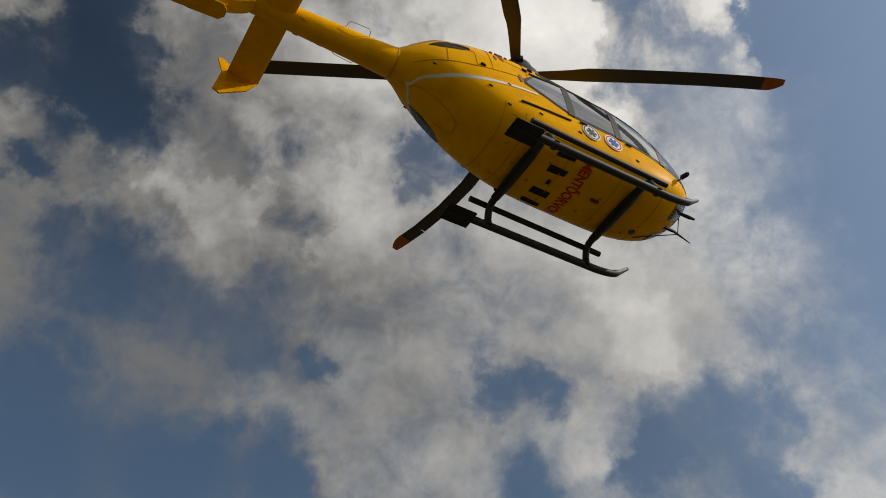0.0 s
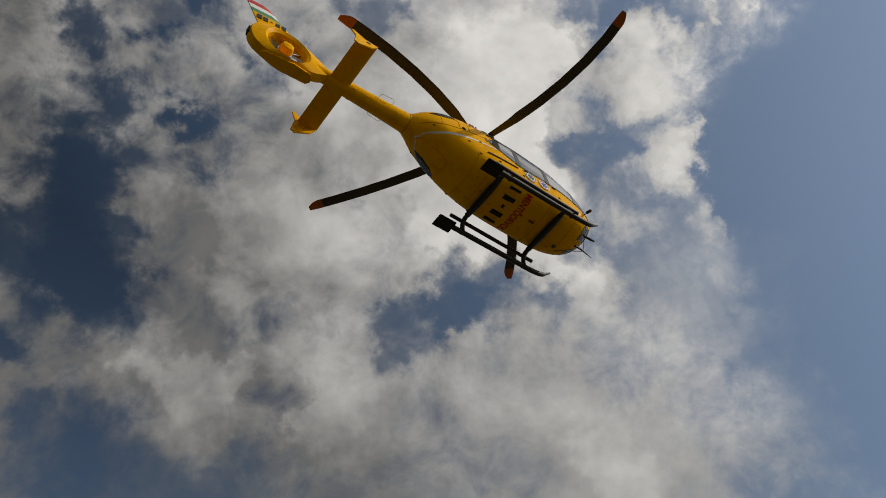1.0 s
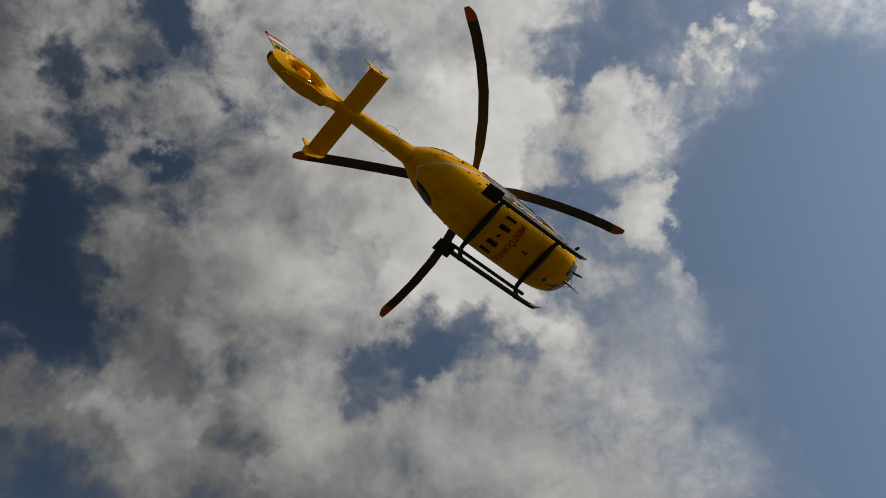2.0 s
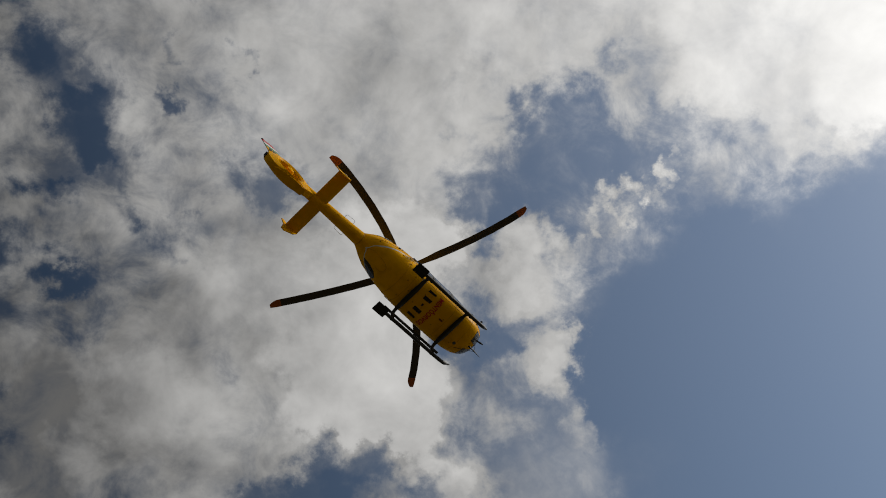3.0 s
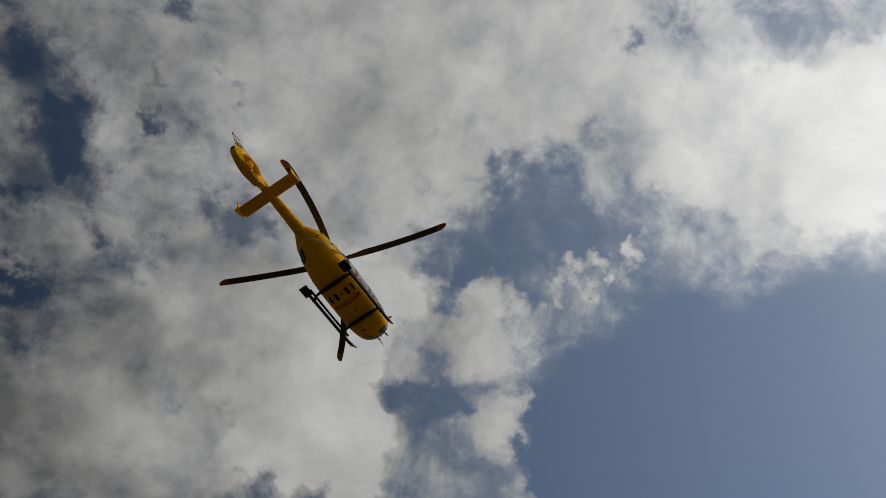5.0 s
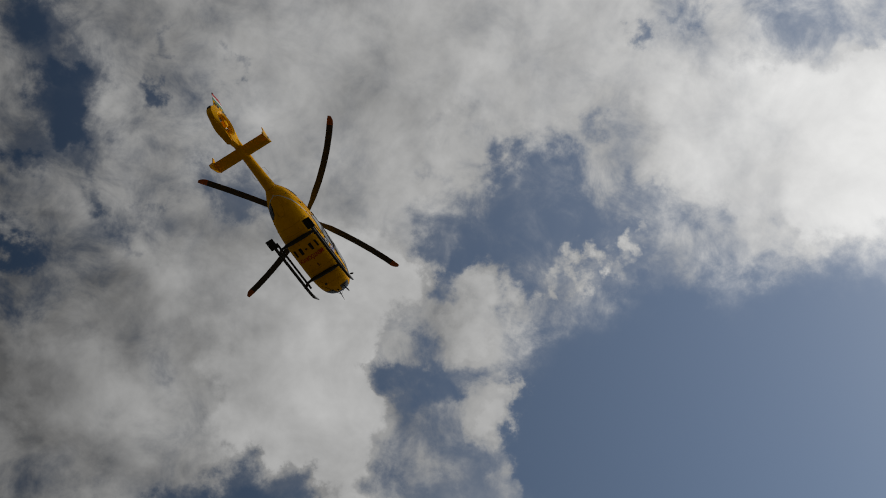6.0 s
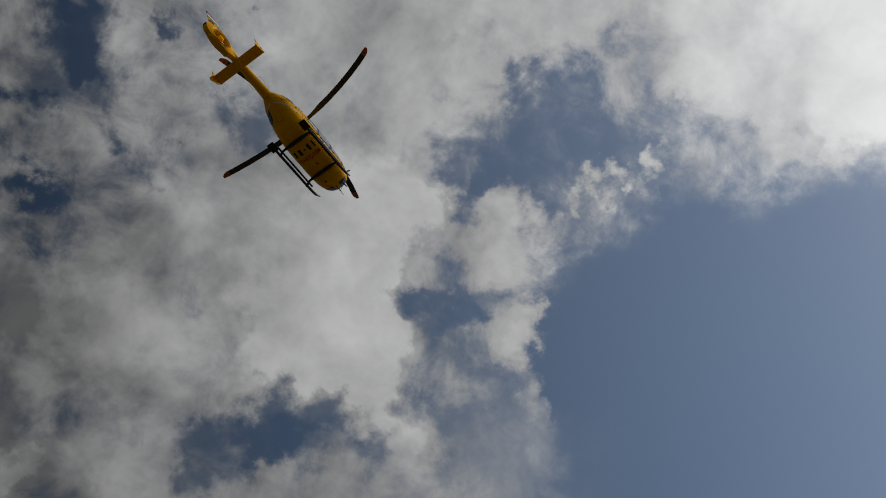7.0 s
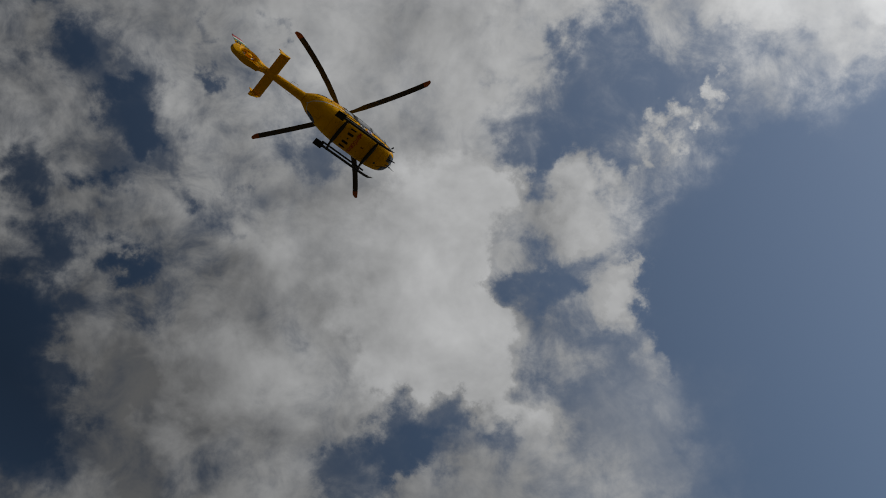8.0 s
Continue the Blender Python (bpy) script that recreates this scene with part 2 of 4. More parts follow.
YELLOW = surface("yellow_paint", (0.93, 0.44, 0.001), 0.36, dirt_or_shade=0.28, scale=2.6, ior=1.22, spec=0.05, dark=(0.32, 0.14, 0.004))
WHITE = surface("white_paint", (0.80, 0.79, 0.76), 0.4, dirt_or_shade=0.08, spec=0.15)
RED = surface("red_paint", (0.55, 0.03, 0.03), 0.4, dirt_or_shade=0.08, spec=0.15)
GREEN = surface("green_paint", (0.03, 0.22, 0.09), 0.4, dirt_or_shade=0.08)
BLUE = surface("blue_paint", (0.03, 0.10, 0.42), 0.4, dirt_or_shade=0.05, spec=0.12)
BLACK = surface("black_paint", (0.018, 0.017, 0.016), 0.5, dirt_or_shade=0.2, dark=(0.06, 0.05, 0.04), spec=0.2)
SEAM = surface("seam_sealant", (0.60, 0.28, 0.004), 0.6, dirt_or_shade=0.3, spec=0.1)
SKID = surface("skid_coating", (0.034, 0.031, 0.028), 0.55, dirt_or_shade=0.3, scale=5.0, dark=(0.07, 0.055, 0.04), bump=0.1, spec=0.25)
BLADE = surface("blade_composite", (0.044, 0.036, 0.029), 0.5, dirt_or_shade=0.3, scale=2.0, dark=(0.07, 0.055, 0.04))
TIP = surface("blade_tip_paint", (0.50, 0.12, 0.02), 0.5, dirt_or_shade=0.25)
STEEL = surface("bare_steel", (0.55, 0.55, 0.54), 0.28, metal=0.9, dirt_or_shade=0.2)
SOOT = surface("sooty_exhaust", (0.018, 0.016, 0.015), 0.7, dirt_or_shade=0.4, dark=(0.05, 0.035, 0.02), spec=0.15)
GLASS = surface("window_glass", (0.03, 0.032, 0.035), 0.06, dirt_or_shade=0.06, ior=1.7, spec=0.7)
# opaque panes: grey and blotches paint in sky seen through and the dark inside
SKY_PANE = surface("pane_with_painted_sky", (0.09, 0.094, 0.10), 0.05, dirt_or_shade=0.5, scale=1.6, ior=1.6, coat=0.3, spec=0.7, dark=(0.05, 0.05, 0.055))
RUST = surface("heat_stained_metal", (0.22, 0.07, 0.015), 0.6, dirt_or_shade=0.4)
LAMP = surface("lamp_lens", (0.35, 0.35, 0.36), 0.12, dirt_or_shade=0.05, ior=1.8)


# unseen ground: brown tone chosen for the light it throws on the belly
def ground_material():
    m = bpy.data.materials.new("bounce_ground")
    m.use_nodes = True
    g = Nodes(m.node_tree)
    at = g.add("ShaderNodeTexCoord").outputs["Object"]
    big = g.noise(at, 0.05, 5.0, 0.6)
    small = g.noise(at, 6.0, 5.0, 0.7)
    c = g.mix(big, (0.058, 0.050, 0.022, 1), (0.090, 0.068, 0.034, 1))
    c = g.mix(g.ramp(small, 0.4, 0.7), c, (0.036, 0.034, 0.014, 1))
    n = g.add("ShaderNodeBump", {"Height": small, "Strength": 0.6, "Distance": 0.05}).outputs[0]
    b = g.add("ShaderNodeBsdfPrincipled", {"Base Color": c, "Roughness": 0.95, "Normal": n})
    g.tree.links.new(b.outputs[0], g.add("ShaderNodeOutputMaterial").inputs[0])
    return m


# ---- ground ----
# sheet added out of view to bounce light up
def build_ground():
    bm = bmesh.new()
    bmesh.ops.create_grid(bm, x_segments=60, y_segments=60, size=2500)
    for v in bm.verts:
        far = math.hypot(v.co.x, v.co.y)
        if far > 120:
            v.co.z = noise.noise(v.co / 400) * min(6.0, far / 100)
    me = bpy.data.meshes.new("ground")
    bm.to_mesh(me)
    bm.free()
    me.materials.append(ground_material())
    tagged(new("ground", me), "wide open unseen ground, added to bounce light on the belly", "ground", kind="structure")


build_ground()


# ---- mesh helpers ----
def part(name, bm, material, parent, label="", smooth=True):
    """Links a bmesh as one mesh object under a thing or under a part."""
    bmesh.ops.recalc_face_normals(bm, faces=bm.faces)
    me = bpy.data.meshes.new(name)
    for f in bm.faces:
        f.smooth = smooth
    bm.to_mesh(me)
    bm.free()
    for m in material if isinstance(material, (list, tuple)) else (material,):
        me.materials.append(m)
    if smooth:
        me.set_sharp_from_angle(angle=radians(38))
    ob = new(name, me)
    ob.parent = parent
    if label:
        ob["label"] = label
    return ob


def sweep(bm, path, radius, sides=10, cap=True, flat=1.0):
    """A tube along a path of points; radius is a number or one for each point; flat squeezes it across."""
    pts = [Vector(p) for p in path]
    rad = radius if isinstance(radius, (list, tuple)) else [radius] * len(pts)
    rings, up = [], Vector((0, 0, 1))
    for i, p in enumerate(pts):
        d = (pts[min(i + 1, len(pts) - 1)] - pts[max(i - 1, 0)]).normalized()
        if abs(d.dot(up)) > 0.95:
            up = Vector((0, 1, 0)) if abs(d.y) < 0.9 else Vector((1, 0, 0))
        s = d.cross(up).normalized()
        u = s.cross(d).normalized()
        ring = []
        for k in range(sides):
            a = 2 * math.pi * k / sides
            ring.append(bm.verts.new(p + s * math.cos(a) * rad[i] + u * math.sin(a) * rad[i] * flat))
        rings.append(ring)
    for a, b in zip(rings, rings[1:]):
        for k in range(sides):
            bm.faces.new((a[k], a[(k + 1) % sides], b[(k + 1) % sides], b[k]))
    if cap:
        bm.faces.new(rings[0])
        bm.faces.new(rings[-1])
    return bm


def round_path(points, r=0.08, steps=5):
    """The same path with rounded corners."""
    pts = [Vector(p) for p in points]
    out = [pts[0]]
    for a, b, c in zip(pts, pts[1:], pts[2:]):
        i, o = (a - b), (c - b)
        rr = min(r, i.length * 0.45, o.length * 0.45)
        p, q = b + i.normalized() * rr, b + o.normalized() * rr
        for k in range(steps + 1):
            t = k / steps
            out.append(p * (1 - t) ** 2 + b * 2 * t * (1 - t) + q * t * t)
    return out + [pts[-1]]


def box(bm, size, m=None, bevel=0.0):
    made = bmesh.ops.create_cube(bm, size=1.0)["verts"]
    bmesh.ops.scale(bm, vec=size, verts=made)
    if bevel:
        edges = list({e for v in made for e in v.link_edges})
        made = bmesh.ops.bevel(bm, geom=edges, offset=bevel, segments=2, affect="EDGES")["verts"]
        made = list({v for v in made})
    if m is not None:
        bmesh.ops.transform(bm, matrix=m, verts=list(bm.verts) if bevel else made)
    return bm


def plate(bm, outline, thick, m=None):
    """A plate of that thickness over an outline of (x, y), centred on z = 0, placed by m."""
    m = m or Matrix()
    lo = [bm.verts.new(m @ Vector((x, y, -thick / 2))) for x, y in outline]
    hi = [bm.verts.new(m @ Vector((x, y, thick / 2))) for x, y in outline]
    bm.faces.new(lo)
    bm.faces.new(hi)
    n = len(lo)
    for i in range(n):
        bm.faces.new((lo[i], lo[(i + 1) % n], hi[(i + 1) % n], hi[i]))
    return bm


def lathe(bm, profile, m=None, sides=24):
    """Turns (radius, height) pairs about z."""
    m = m or Matrix()
    rings = [[bm.verts.new(m @ Vector((r * math.cos(2 * math.pi * k / sides), r * math.sin(2 * math.pi * k / sides), z)))
              for k in range(sides)] for r, z in profile]
    for a, b in zip(rings, rings[1:]):
        for k in range(sides):
            bm.faces.new((a[k], a[(k + 1) % sides], b[(k + 1) % sides], b[k]))
    bm.faces.new(rings[0])
    bm.faces.new(rings[-1])
    return bm


# ---- helicopter: the hull's shape ----
# x ahead of the mast, belly, roof, half width, height of the widest line, squareness of the lower and of the upper half
HULL = [
    (3.12, 1.06, 1.26, 0.08, 1.15, 2.0, 2.0), (3.06, 0.93, 1.46, 0.35, 1.15, 2.1, 2.1), (2.88, 0.76, 1.76, 0.56, 1.14, 2.3, 2.3),
    (2.55, 0.60, 2.12, 0.70, 1.13, 2.6, 2.5), (2.05, 0.51, 2.43, 0.77, 1.15, 3.0, 2.8), (1.50, 0.50, 2.60, 0.79, 1.16, 3.2, 3.0),
    (0.90, 0.50, 2.70, 0.79, 1.18, 3.2, 3.0), (0.30, 0.50, 2.86, 0.79, 1.20, 3.1, 2.8), (-0.30, 0.52, 2.96, 0.78, 1.25, 2.9, 2.6),
    (-0.90, 0.66, 2.93, 0.75, 1.38, 2.6, 2.5), (-1.45, 0.92, 2.81, 0.68, 1.58, 2.4, 2.4), (-1.95, 1.24, 2.63, 0.56, 1.76, 2.2, 2.3),
    (-2.30, 1.48, 2.36, 0.40, 1.85, 2.0, 2.1), (-2.48, 1.58, 2.18, 0.28, 1.86, 2.0, 2.0), (-2.55, 1.60, 2.12, 0.26, 1.86, 2.0, 2.0),
]


def hull_at(x):
    """Belly, roof, half width, widest height, squareness at x, gliding from station to station."""
    xs = [-s[0] for s in HULL]
    i = max(0, min(len(xs) - 2, sum(1 for v in xs if v <= -x) - 1))
    x0, x1 = xs[i], xs[i + 1]
    t = max(0.0, min(1.0, (-x - x0) / (x1 - x0)))
    out = []
    for k in range(1, 7):
        p0, p1 = HULL[i][k], HULL[i + 1][k]
        m0 = (p1 - HULL[i - 1][k]) / (x1 - xs[i - 1]) if i else (p1 - p0) / (x1 - x0)
        m1 = (HULL[i + 2][k] - p0) / (xs[i + 2] - x0) if i + 2 < len(xs) else (p1 - p0) / (x1 - x0)
        h = x1 - x0
        out.append((2 * t ** 3 - 3 * t * t + 1) * p0 + (t ** 3 - 2 * t * t + t) * h * m0
                   + (3 * t * t - 2 * t ** 3) * p1 + (t ** 3 - t * t) * h * m1)
    return out


def hull_point(x, a, off=0.0):
    """A point of the hull at x; a: 0 the left side, 90 the roof, 180 the right side, 270 the belly."""
    zb, zt, hw, zc, sq, up = hull_at(x)
    c, s = math.cos(radians(a)), math.sin(radians(a))
    n = up if s > 0 else sq
    y = math.copysign(abs(c) ** (2 / n), c) * (hw + off)
    h = (zt - zc if s > 0 else zc - zb) + off
    return Vector((x, y, zc + math.copysign(abs(s) ** (2 / n), s) * h))


def hull_side(x, z, side, off=0.0):
    """The hull's skin at x and height z, on the left (side 1) or the right (-1)."""
    zb, zt, hw, zc, sq, up = hull_at(x)
    n, h = (up, zt - zc) if z > zc else (sq, zc - zb)
    k = min(1.0, abs((z - zc) / h))
    y = hw * max(0.0, 1 - k ** n) ** (1 / n)
    return Vector((x, side * (y + off), z + off * 0.4 * (z - zc) / h))


def hull_belly(x, y, off=0.0):
    """The skin of the underside at x and y."""
    zb, zt, hw, zc, sq, up = hull_at(x)
    k = min(1.0, abs(y) / hw)
    return Vector((x, y, zc - (zc - zb) * max(0.0, 1 - k ** sq) ** (1 / sq) - off))


def skin_panel(bm, columns, side, off, depth, rows=6):
    """A curved pane that lies off the hull: columns of (x, low, high)."""
    grid = [[[bm.verts.new(hull_side(x, lo + (hi - lo) * k / rows, side, o)) for k in range(rows + 1)] for x, lo, hi in columns]
            for o in (off, off - depth)]
    for g in grid:
        for a, b in zip(g, g[1:]):
            for k in range(rows):
                bm.faces.new((a[k], a[k + 1], b[k + 1], b[k]))
    top, low = grid
    n = len(columns)
    for i in range(n - 1):
        for k in (0, rows):
            bm.faces.new((top[i][k], top[i + 1][k], low[i + 1][k], low[i][k]))
    for i in (0, n - 1):
        for k in range(rows):
            bm.faces.new((top[i][k], top[i][k + 1], low[i][k + 1], low[i][k]))
    return bm


def spread(columns, steps=4):
    """More columns between the given ones."""
    out = []
    for a, b in zip(columns, columns[1:]):
        out += [tuple(p + (q - p) * k / steps for p, q in zip(a, b)) for k in range(steps)]
    return out + [columns[-1]]


# ---- helicopter: build ----
heli = tagged(new("helicopter"), "yellow twin-engine rescue helicopter climbing with rotor turning", "helicopter")
HUB = 3.25              # height of the rotor's root over the skids
CONE = 0.042            # rise of the blades for each metre outwards
RADIUS = 5.09
NODES_R = [0.34, 1.15, 1.95, 2.75, 3.55, 4.30, RADIUS]


def build_hull():
    bm = bmesh.new()
    sides = 56
    xs = [3.12, 3.105, 3.085, 3.05, 3.0, 2.92, 2.82, 2.7] + [2.55 - 0.17 * i for i in range(31)]
    rings = [[bm.verts.new(hull_point(max(x, -2.55), 360 * k / sides)) for k in range(sides)] for x in xs]
    for a, b in zip(rings, rings[1:]):
        for k in range(sides):
            bm.faces.new((a[k], a[(k + 1) % sides], b[(k + 1) % sides], b[k]))
    bm.faces.new(rings[0])
    bm.faces.new(rings[-1])
    part("fuselage", bm, YELLOW, heli)


def build_boom():
    bm = bmesh.new()
    xs = [(-2.48, 0.262, 1.86), (-2.56, 0.259, 1.86), (-3.2, 0.228, 1.84), (-4.0, 0.204, 1.82), (-4.7, 0.188, 1.81), (-5.3, 0.176, 1.81)]
    sweep(bm, [(x, 0, z) for x, r, z in xs], [r for x, r, z in xs], sides=28)
    part("tail_boom", bm, YELLOW, heli)
    bm = bmesh.new()
    sweep(bm, [(-2.545, 0, 1.86), (-2.575, 0, 1.86)], 0.265, sides=28)
    part("boom_joint", bm, SEAM, heli, "dark joint ring between hull and tail boom")


def build_tail():
    # fan housing with its duct
    cx, cz, duct = -5.96, 1.80, 0.50
    n = 48
    bm = bmesh.new()

    def rim(a):
        c, s = math.cos(a), math.sin(a)
        fore, bow = (1.15, 1.0) if c > 0 else (0.95, 0.60)
        high = (0.70 if s > 0 else 0.66) * (1 - 0.22 * max(0.0, c))
        return cx + fore * math.copysign(abs(c) ** bow, c), cz + high * math.copysign(abs(s) ** 0.95, s)
    loops = []
    for side in (1, -1):
        for kind in range(4):
            ring = []
            for k in range(n):
                a = 2 * math.pi * k / n
                ox, oz = rim(a)
                dx, dz = math.cos(a), math.sin(a)
                ix, iz = cx + dx * duct, cz + dz * duct
                lx, lz = cx + dx * (duct + 0.10), cz + dz * (duct + 0.10)
                x, z, y = ((ix, iz, 0.07), (ix + dx * 0.02, iz + dz * 0.02, 0.15), (lx, lz, 0.20), (ox * 0.96 + cx * 0.04, oz * 0.96 + cz * 0.04, 0.12))[kind]
                ring.append(bm.verts.new((x, side * y, z)))
            loops.append(ring)
    edge = [bm.verts.new((rim(2 * math.pi * k / n)[0], 0, rim(2 * math.pi * k / n)[1])) for k in range(n)]
    order = [loops[0], loops[1], loops[2], loops[3], edge, loops[7], loops[6], loops[5], loops[4]]
    for a, b in zip(order, order[1:] + order[:1]):
        for k in range(n):
            bm.faces.new((a[k], a[(k + 1) % n], b[(k + 1) % n], b[k]))
    housing = part("fan_housing", bm, YELLOW, heli, "yellow shrouded tail fan housing")
    bm = bmesh.new()
    lathe(bm, [(0.05, 0.23), (0.14, 0.20), (0.17, 0.12), (0.17, -0.06), (0.12, -0.12), (0.02, -0.13)],
          Matrix.Translation((cx, 0, cz)) @ pose(0, 0, 0, 90), 20)
    part("fan_gearbox", bm, YELLOW, housing)
    for k in range(3):
        a = radians(35 + 120 * k)
        bm = bmesh.new()
        sweep(bm, [(cx + math.cos(a) * 0.1, 0.05, cz + math.sin(a) * 0.1), (cx + math.cos(a) * 0.51, 0.05, cz + math.sin(a) * 0.51)], 0.03, 8, flat=0.6)
        part("fan_strut", bm, YELLOW, housing)
    bm = bmesh.new()
    box(bm, (0.03, 0.16, 0.28), pose(cx - 0.94, 0, cz + 0.02), 0.01)
    part("rear_vent", bm, SOOT, housing, "dark vent at the housing's end")
    # fan: a hub of ten blades, turning
    bm = bmesh.new()
    lathe(bm, [(0.02, 0.03), (0.19, 0.03), (0.19, -0.03), (0.02, -0.03)], pose(0, 0, 0, 90), 20)
    for k in range(10):
        a = radians(36 * k + (4 if k % 2 else -4))
        m = pose(0, 0, 0, 0, -math.degrees(a), 0) @ pose(0.33, 0, 0, 35, 0, 0)
        plate(bm, [(-0.15, -0.028), (0.155, -0.034), (0.155, 0.034), (-0.15, 0.028)], 0.012, m)
    fan = part("tail_fan", bm, STEEL, heli, "grey metal tail fan blades")
    # fin with national colours, in bands one above another
    def fin_edge(z):
        t = (z - 2.30) / 1.14
        return -5.42 - 0.98 * t, -6.62 - 0.44 * t          # leading, trailing
    levels = [(2.26, 2.95, YELLOW), (2.95, 3.11, GREEN), (3.11, 3.27, WHITE), (3.27, 3.44, RED)]
    for lo, hi, mat in levels:
        bm = bmesh.new()
        rings = []
        for z in (lo, hi):
            le, te = fin_edge(z)
            t = 0.085 * (1 - 0.45 * (z - 2.26) / 1.18)
            prof = [(le, 0), (le - 0.06, t * 0.6), (le * 0.65 + te * 0.35, t), (te, 0.012), (te, -0.012), (le * 0.65 + te * 0.35, -t), (le - 0.06, -t * 0.6)]
            rings.append([bm.verts.new((x, y, z)) for x, y in prof])
        for k in range(7):
            bm.faces.new((rings[0][k], rings[0][(k + 1) % 7], rings[1][(k + 1) % 7], rings[1][k]))
        bm.faces.new(rings[0])
        bm.faces.new(rings[1])
        part("tail_fin", bm, mat, heli, {RED: "red band of the fin", WHITE: "white band of the fin", GREEN: "green band of the fin"}.get(mat, "yellow foot of the fin"))
    bm = bmesh.new()
    box(bm, (0.10, 0.05, 0.07), pose(-7.02, 0, 3.45), 0.015)
    part("beacon", bm, BLACK, heli, "dark position light on the fin")
    # ventral fin with a flat bumper
    bm = bmesh.new()
    plate(bm, [(-5.10, 1.54), (-5.40, 1.17), (-6.35, 1.15), (-6.75, 1.40)], 0.10, Matrix(((1, 0, 0, 0), (0, 0, -1, 0), (0, 1, 0, 0), (0, 0, 0, 1))))
    part("ventral_fin", bm, YELLOW, heli)
    bm = bmesh.new()
    plate(bm, [(-5.25, -0.05), (-5.32, -0.13), (-5.75, -0.16), (-6.45, -0.08), (-6.55, 0.0), (-6.45, 0.08), (-5.75, 0.16), (-5.32, 0.13), (-5.25, 0.05)], 0.05, pose(0, 0, 1.17, 0, 0, 0))
    part("tail_bumper", bm, YELLOW, heli)
    # registration on the fin: unreadable bars
    for side in (1, -1):
        for k in range(5):
            bm = bmesh.new()
            box(bm, (0.12 if k != 2 else 0.07, 0.010, 0.19 if k != 2 else 0.04), pose(-6.06 - 0.155 * k, side * (0.070 - 0.009 * k), 2.80, 0, 0, side * 3.4))
            part("fin_mark", bm, BLACK, heli, "black block of lettering on the fin")
    return fan


def build_stabiliser():
    for side in (1, -1):
        bm = bmesh.new()
        rings = []
        for y in (0.12, 1.30):
            le, te = -4.28, -4.80
            z = 1.72
            prof = [(le, 0), (le - 0.05, 0.035), (le - 0.22, 0.055), (te, 0.01), (te, -0.01), (le - 0.22, -0.055), (le - 0.05, -0.035)]
            rings.append([bm.verts.new((x, side * y, z + h)) for x, h in prof])
        for k in range(7):
            bm.faces.new((rings[0][k], rings[0][(k + 1) % 7], rings[1][(k + 1) % 7], rings[1][k]))
        bm.faces.new(rings[0])
        bm.faces.new(rings[1])
        part("stabiliser", bm, YELLOW, heli)
        bm = bmesh.new()
        lean = pose(0, side * 1.31, 1.70, 90 + side * 6, 0, 0)
        plate(bm, [(-4.26, 0.06), (-4.44, -0.24), (-4.84, -0.52), (-4.96, -0.46), (-4.88, -0.02), (-4.98, 0.24), (-4.90, 0.26), (-4.62, 0.06)], 0.03, lean)
        part("end_plate", bm, YELLOW, heli)
        bm = bmesh.new()
        box(bm, (0.12, 0.06, 0.06), pose(-4.55, side * 1.335, 1.60), 0.02)
        part("position_light", bm, LAMP if side == -1 else RED, heli, "small position light on the end plate")
        # wire handle on the boom
        bm = bmesh.new()
        sweep(bm, round_path([(-3.08, side * 0.22, 1.90), (-3.10, side * 0.35, 1.92), (-3.46, side * 0.33, 1.92), (-3.48, side * 0.20, 1.90)], 0.05), 0.006, 6)
        part("boom_handle", bm, STEEL, heli, "thin wire loop on the tail boom")
        for x in (-3.1, -3.75, -4.15):
            bm = bmesh.new()
            box(bm, (0.10, 0.04, 0.05), pose(x, side * 0.145, 1.71 + 0.01 * (x + 3), 45 * side, 0, 0), 0.01)
            part("boom_fitting", bm, YELLOW, heli)


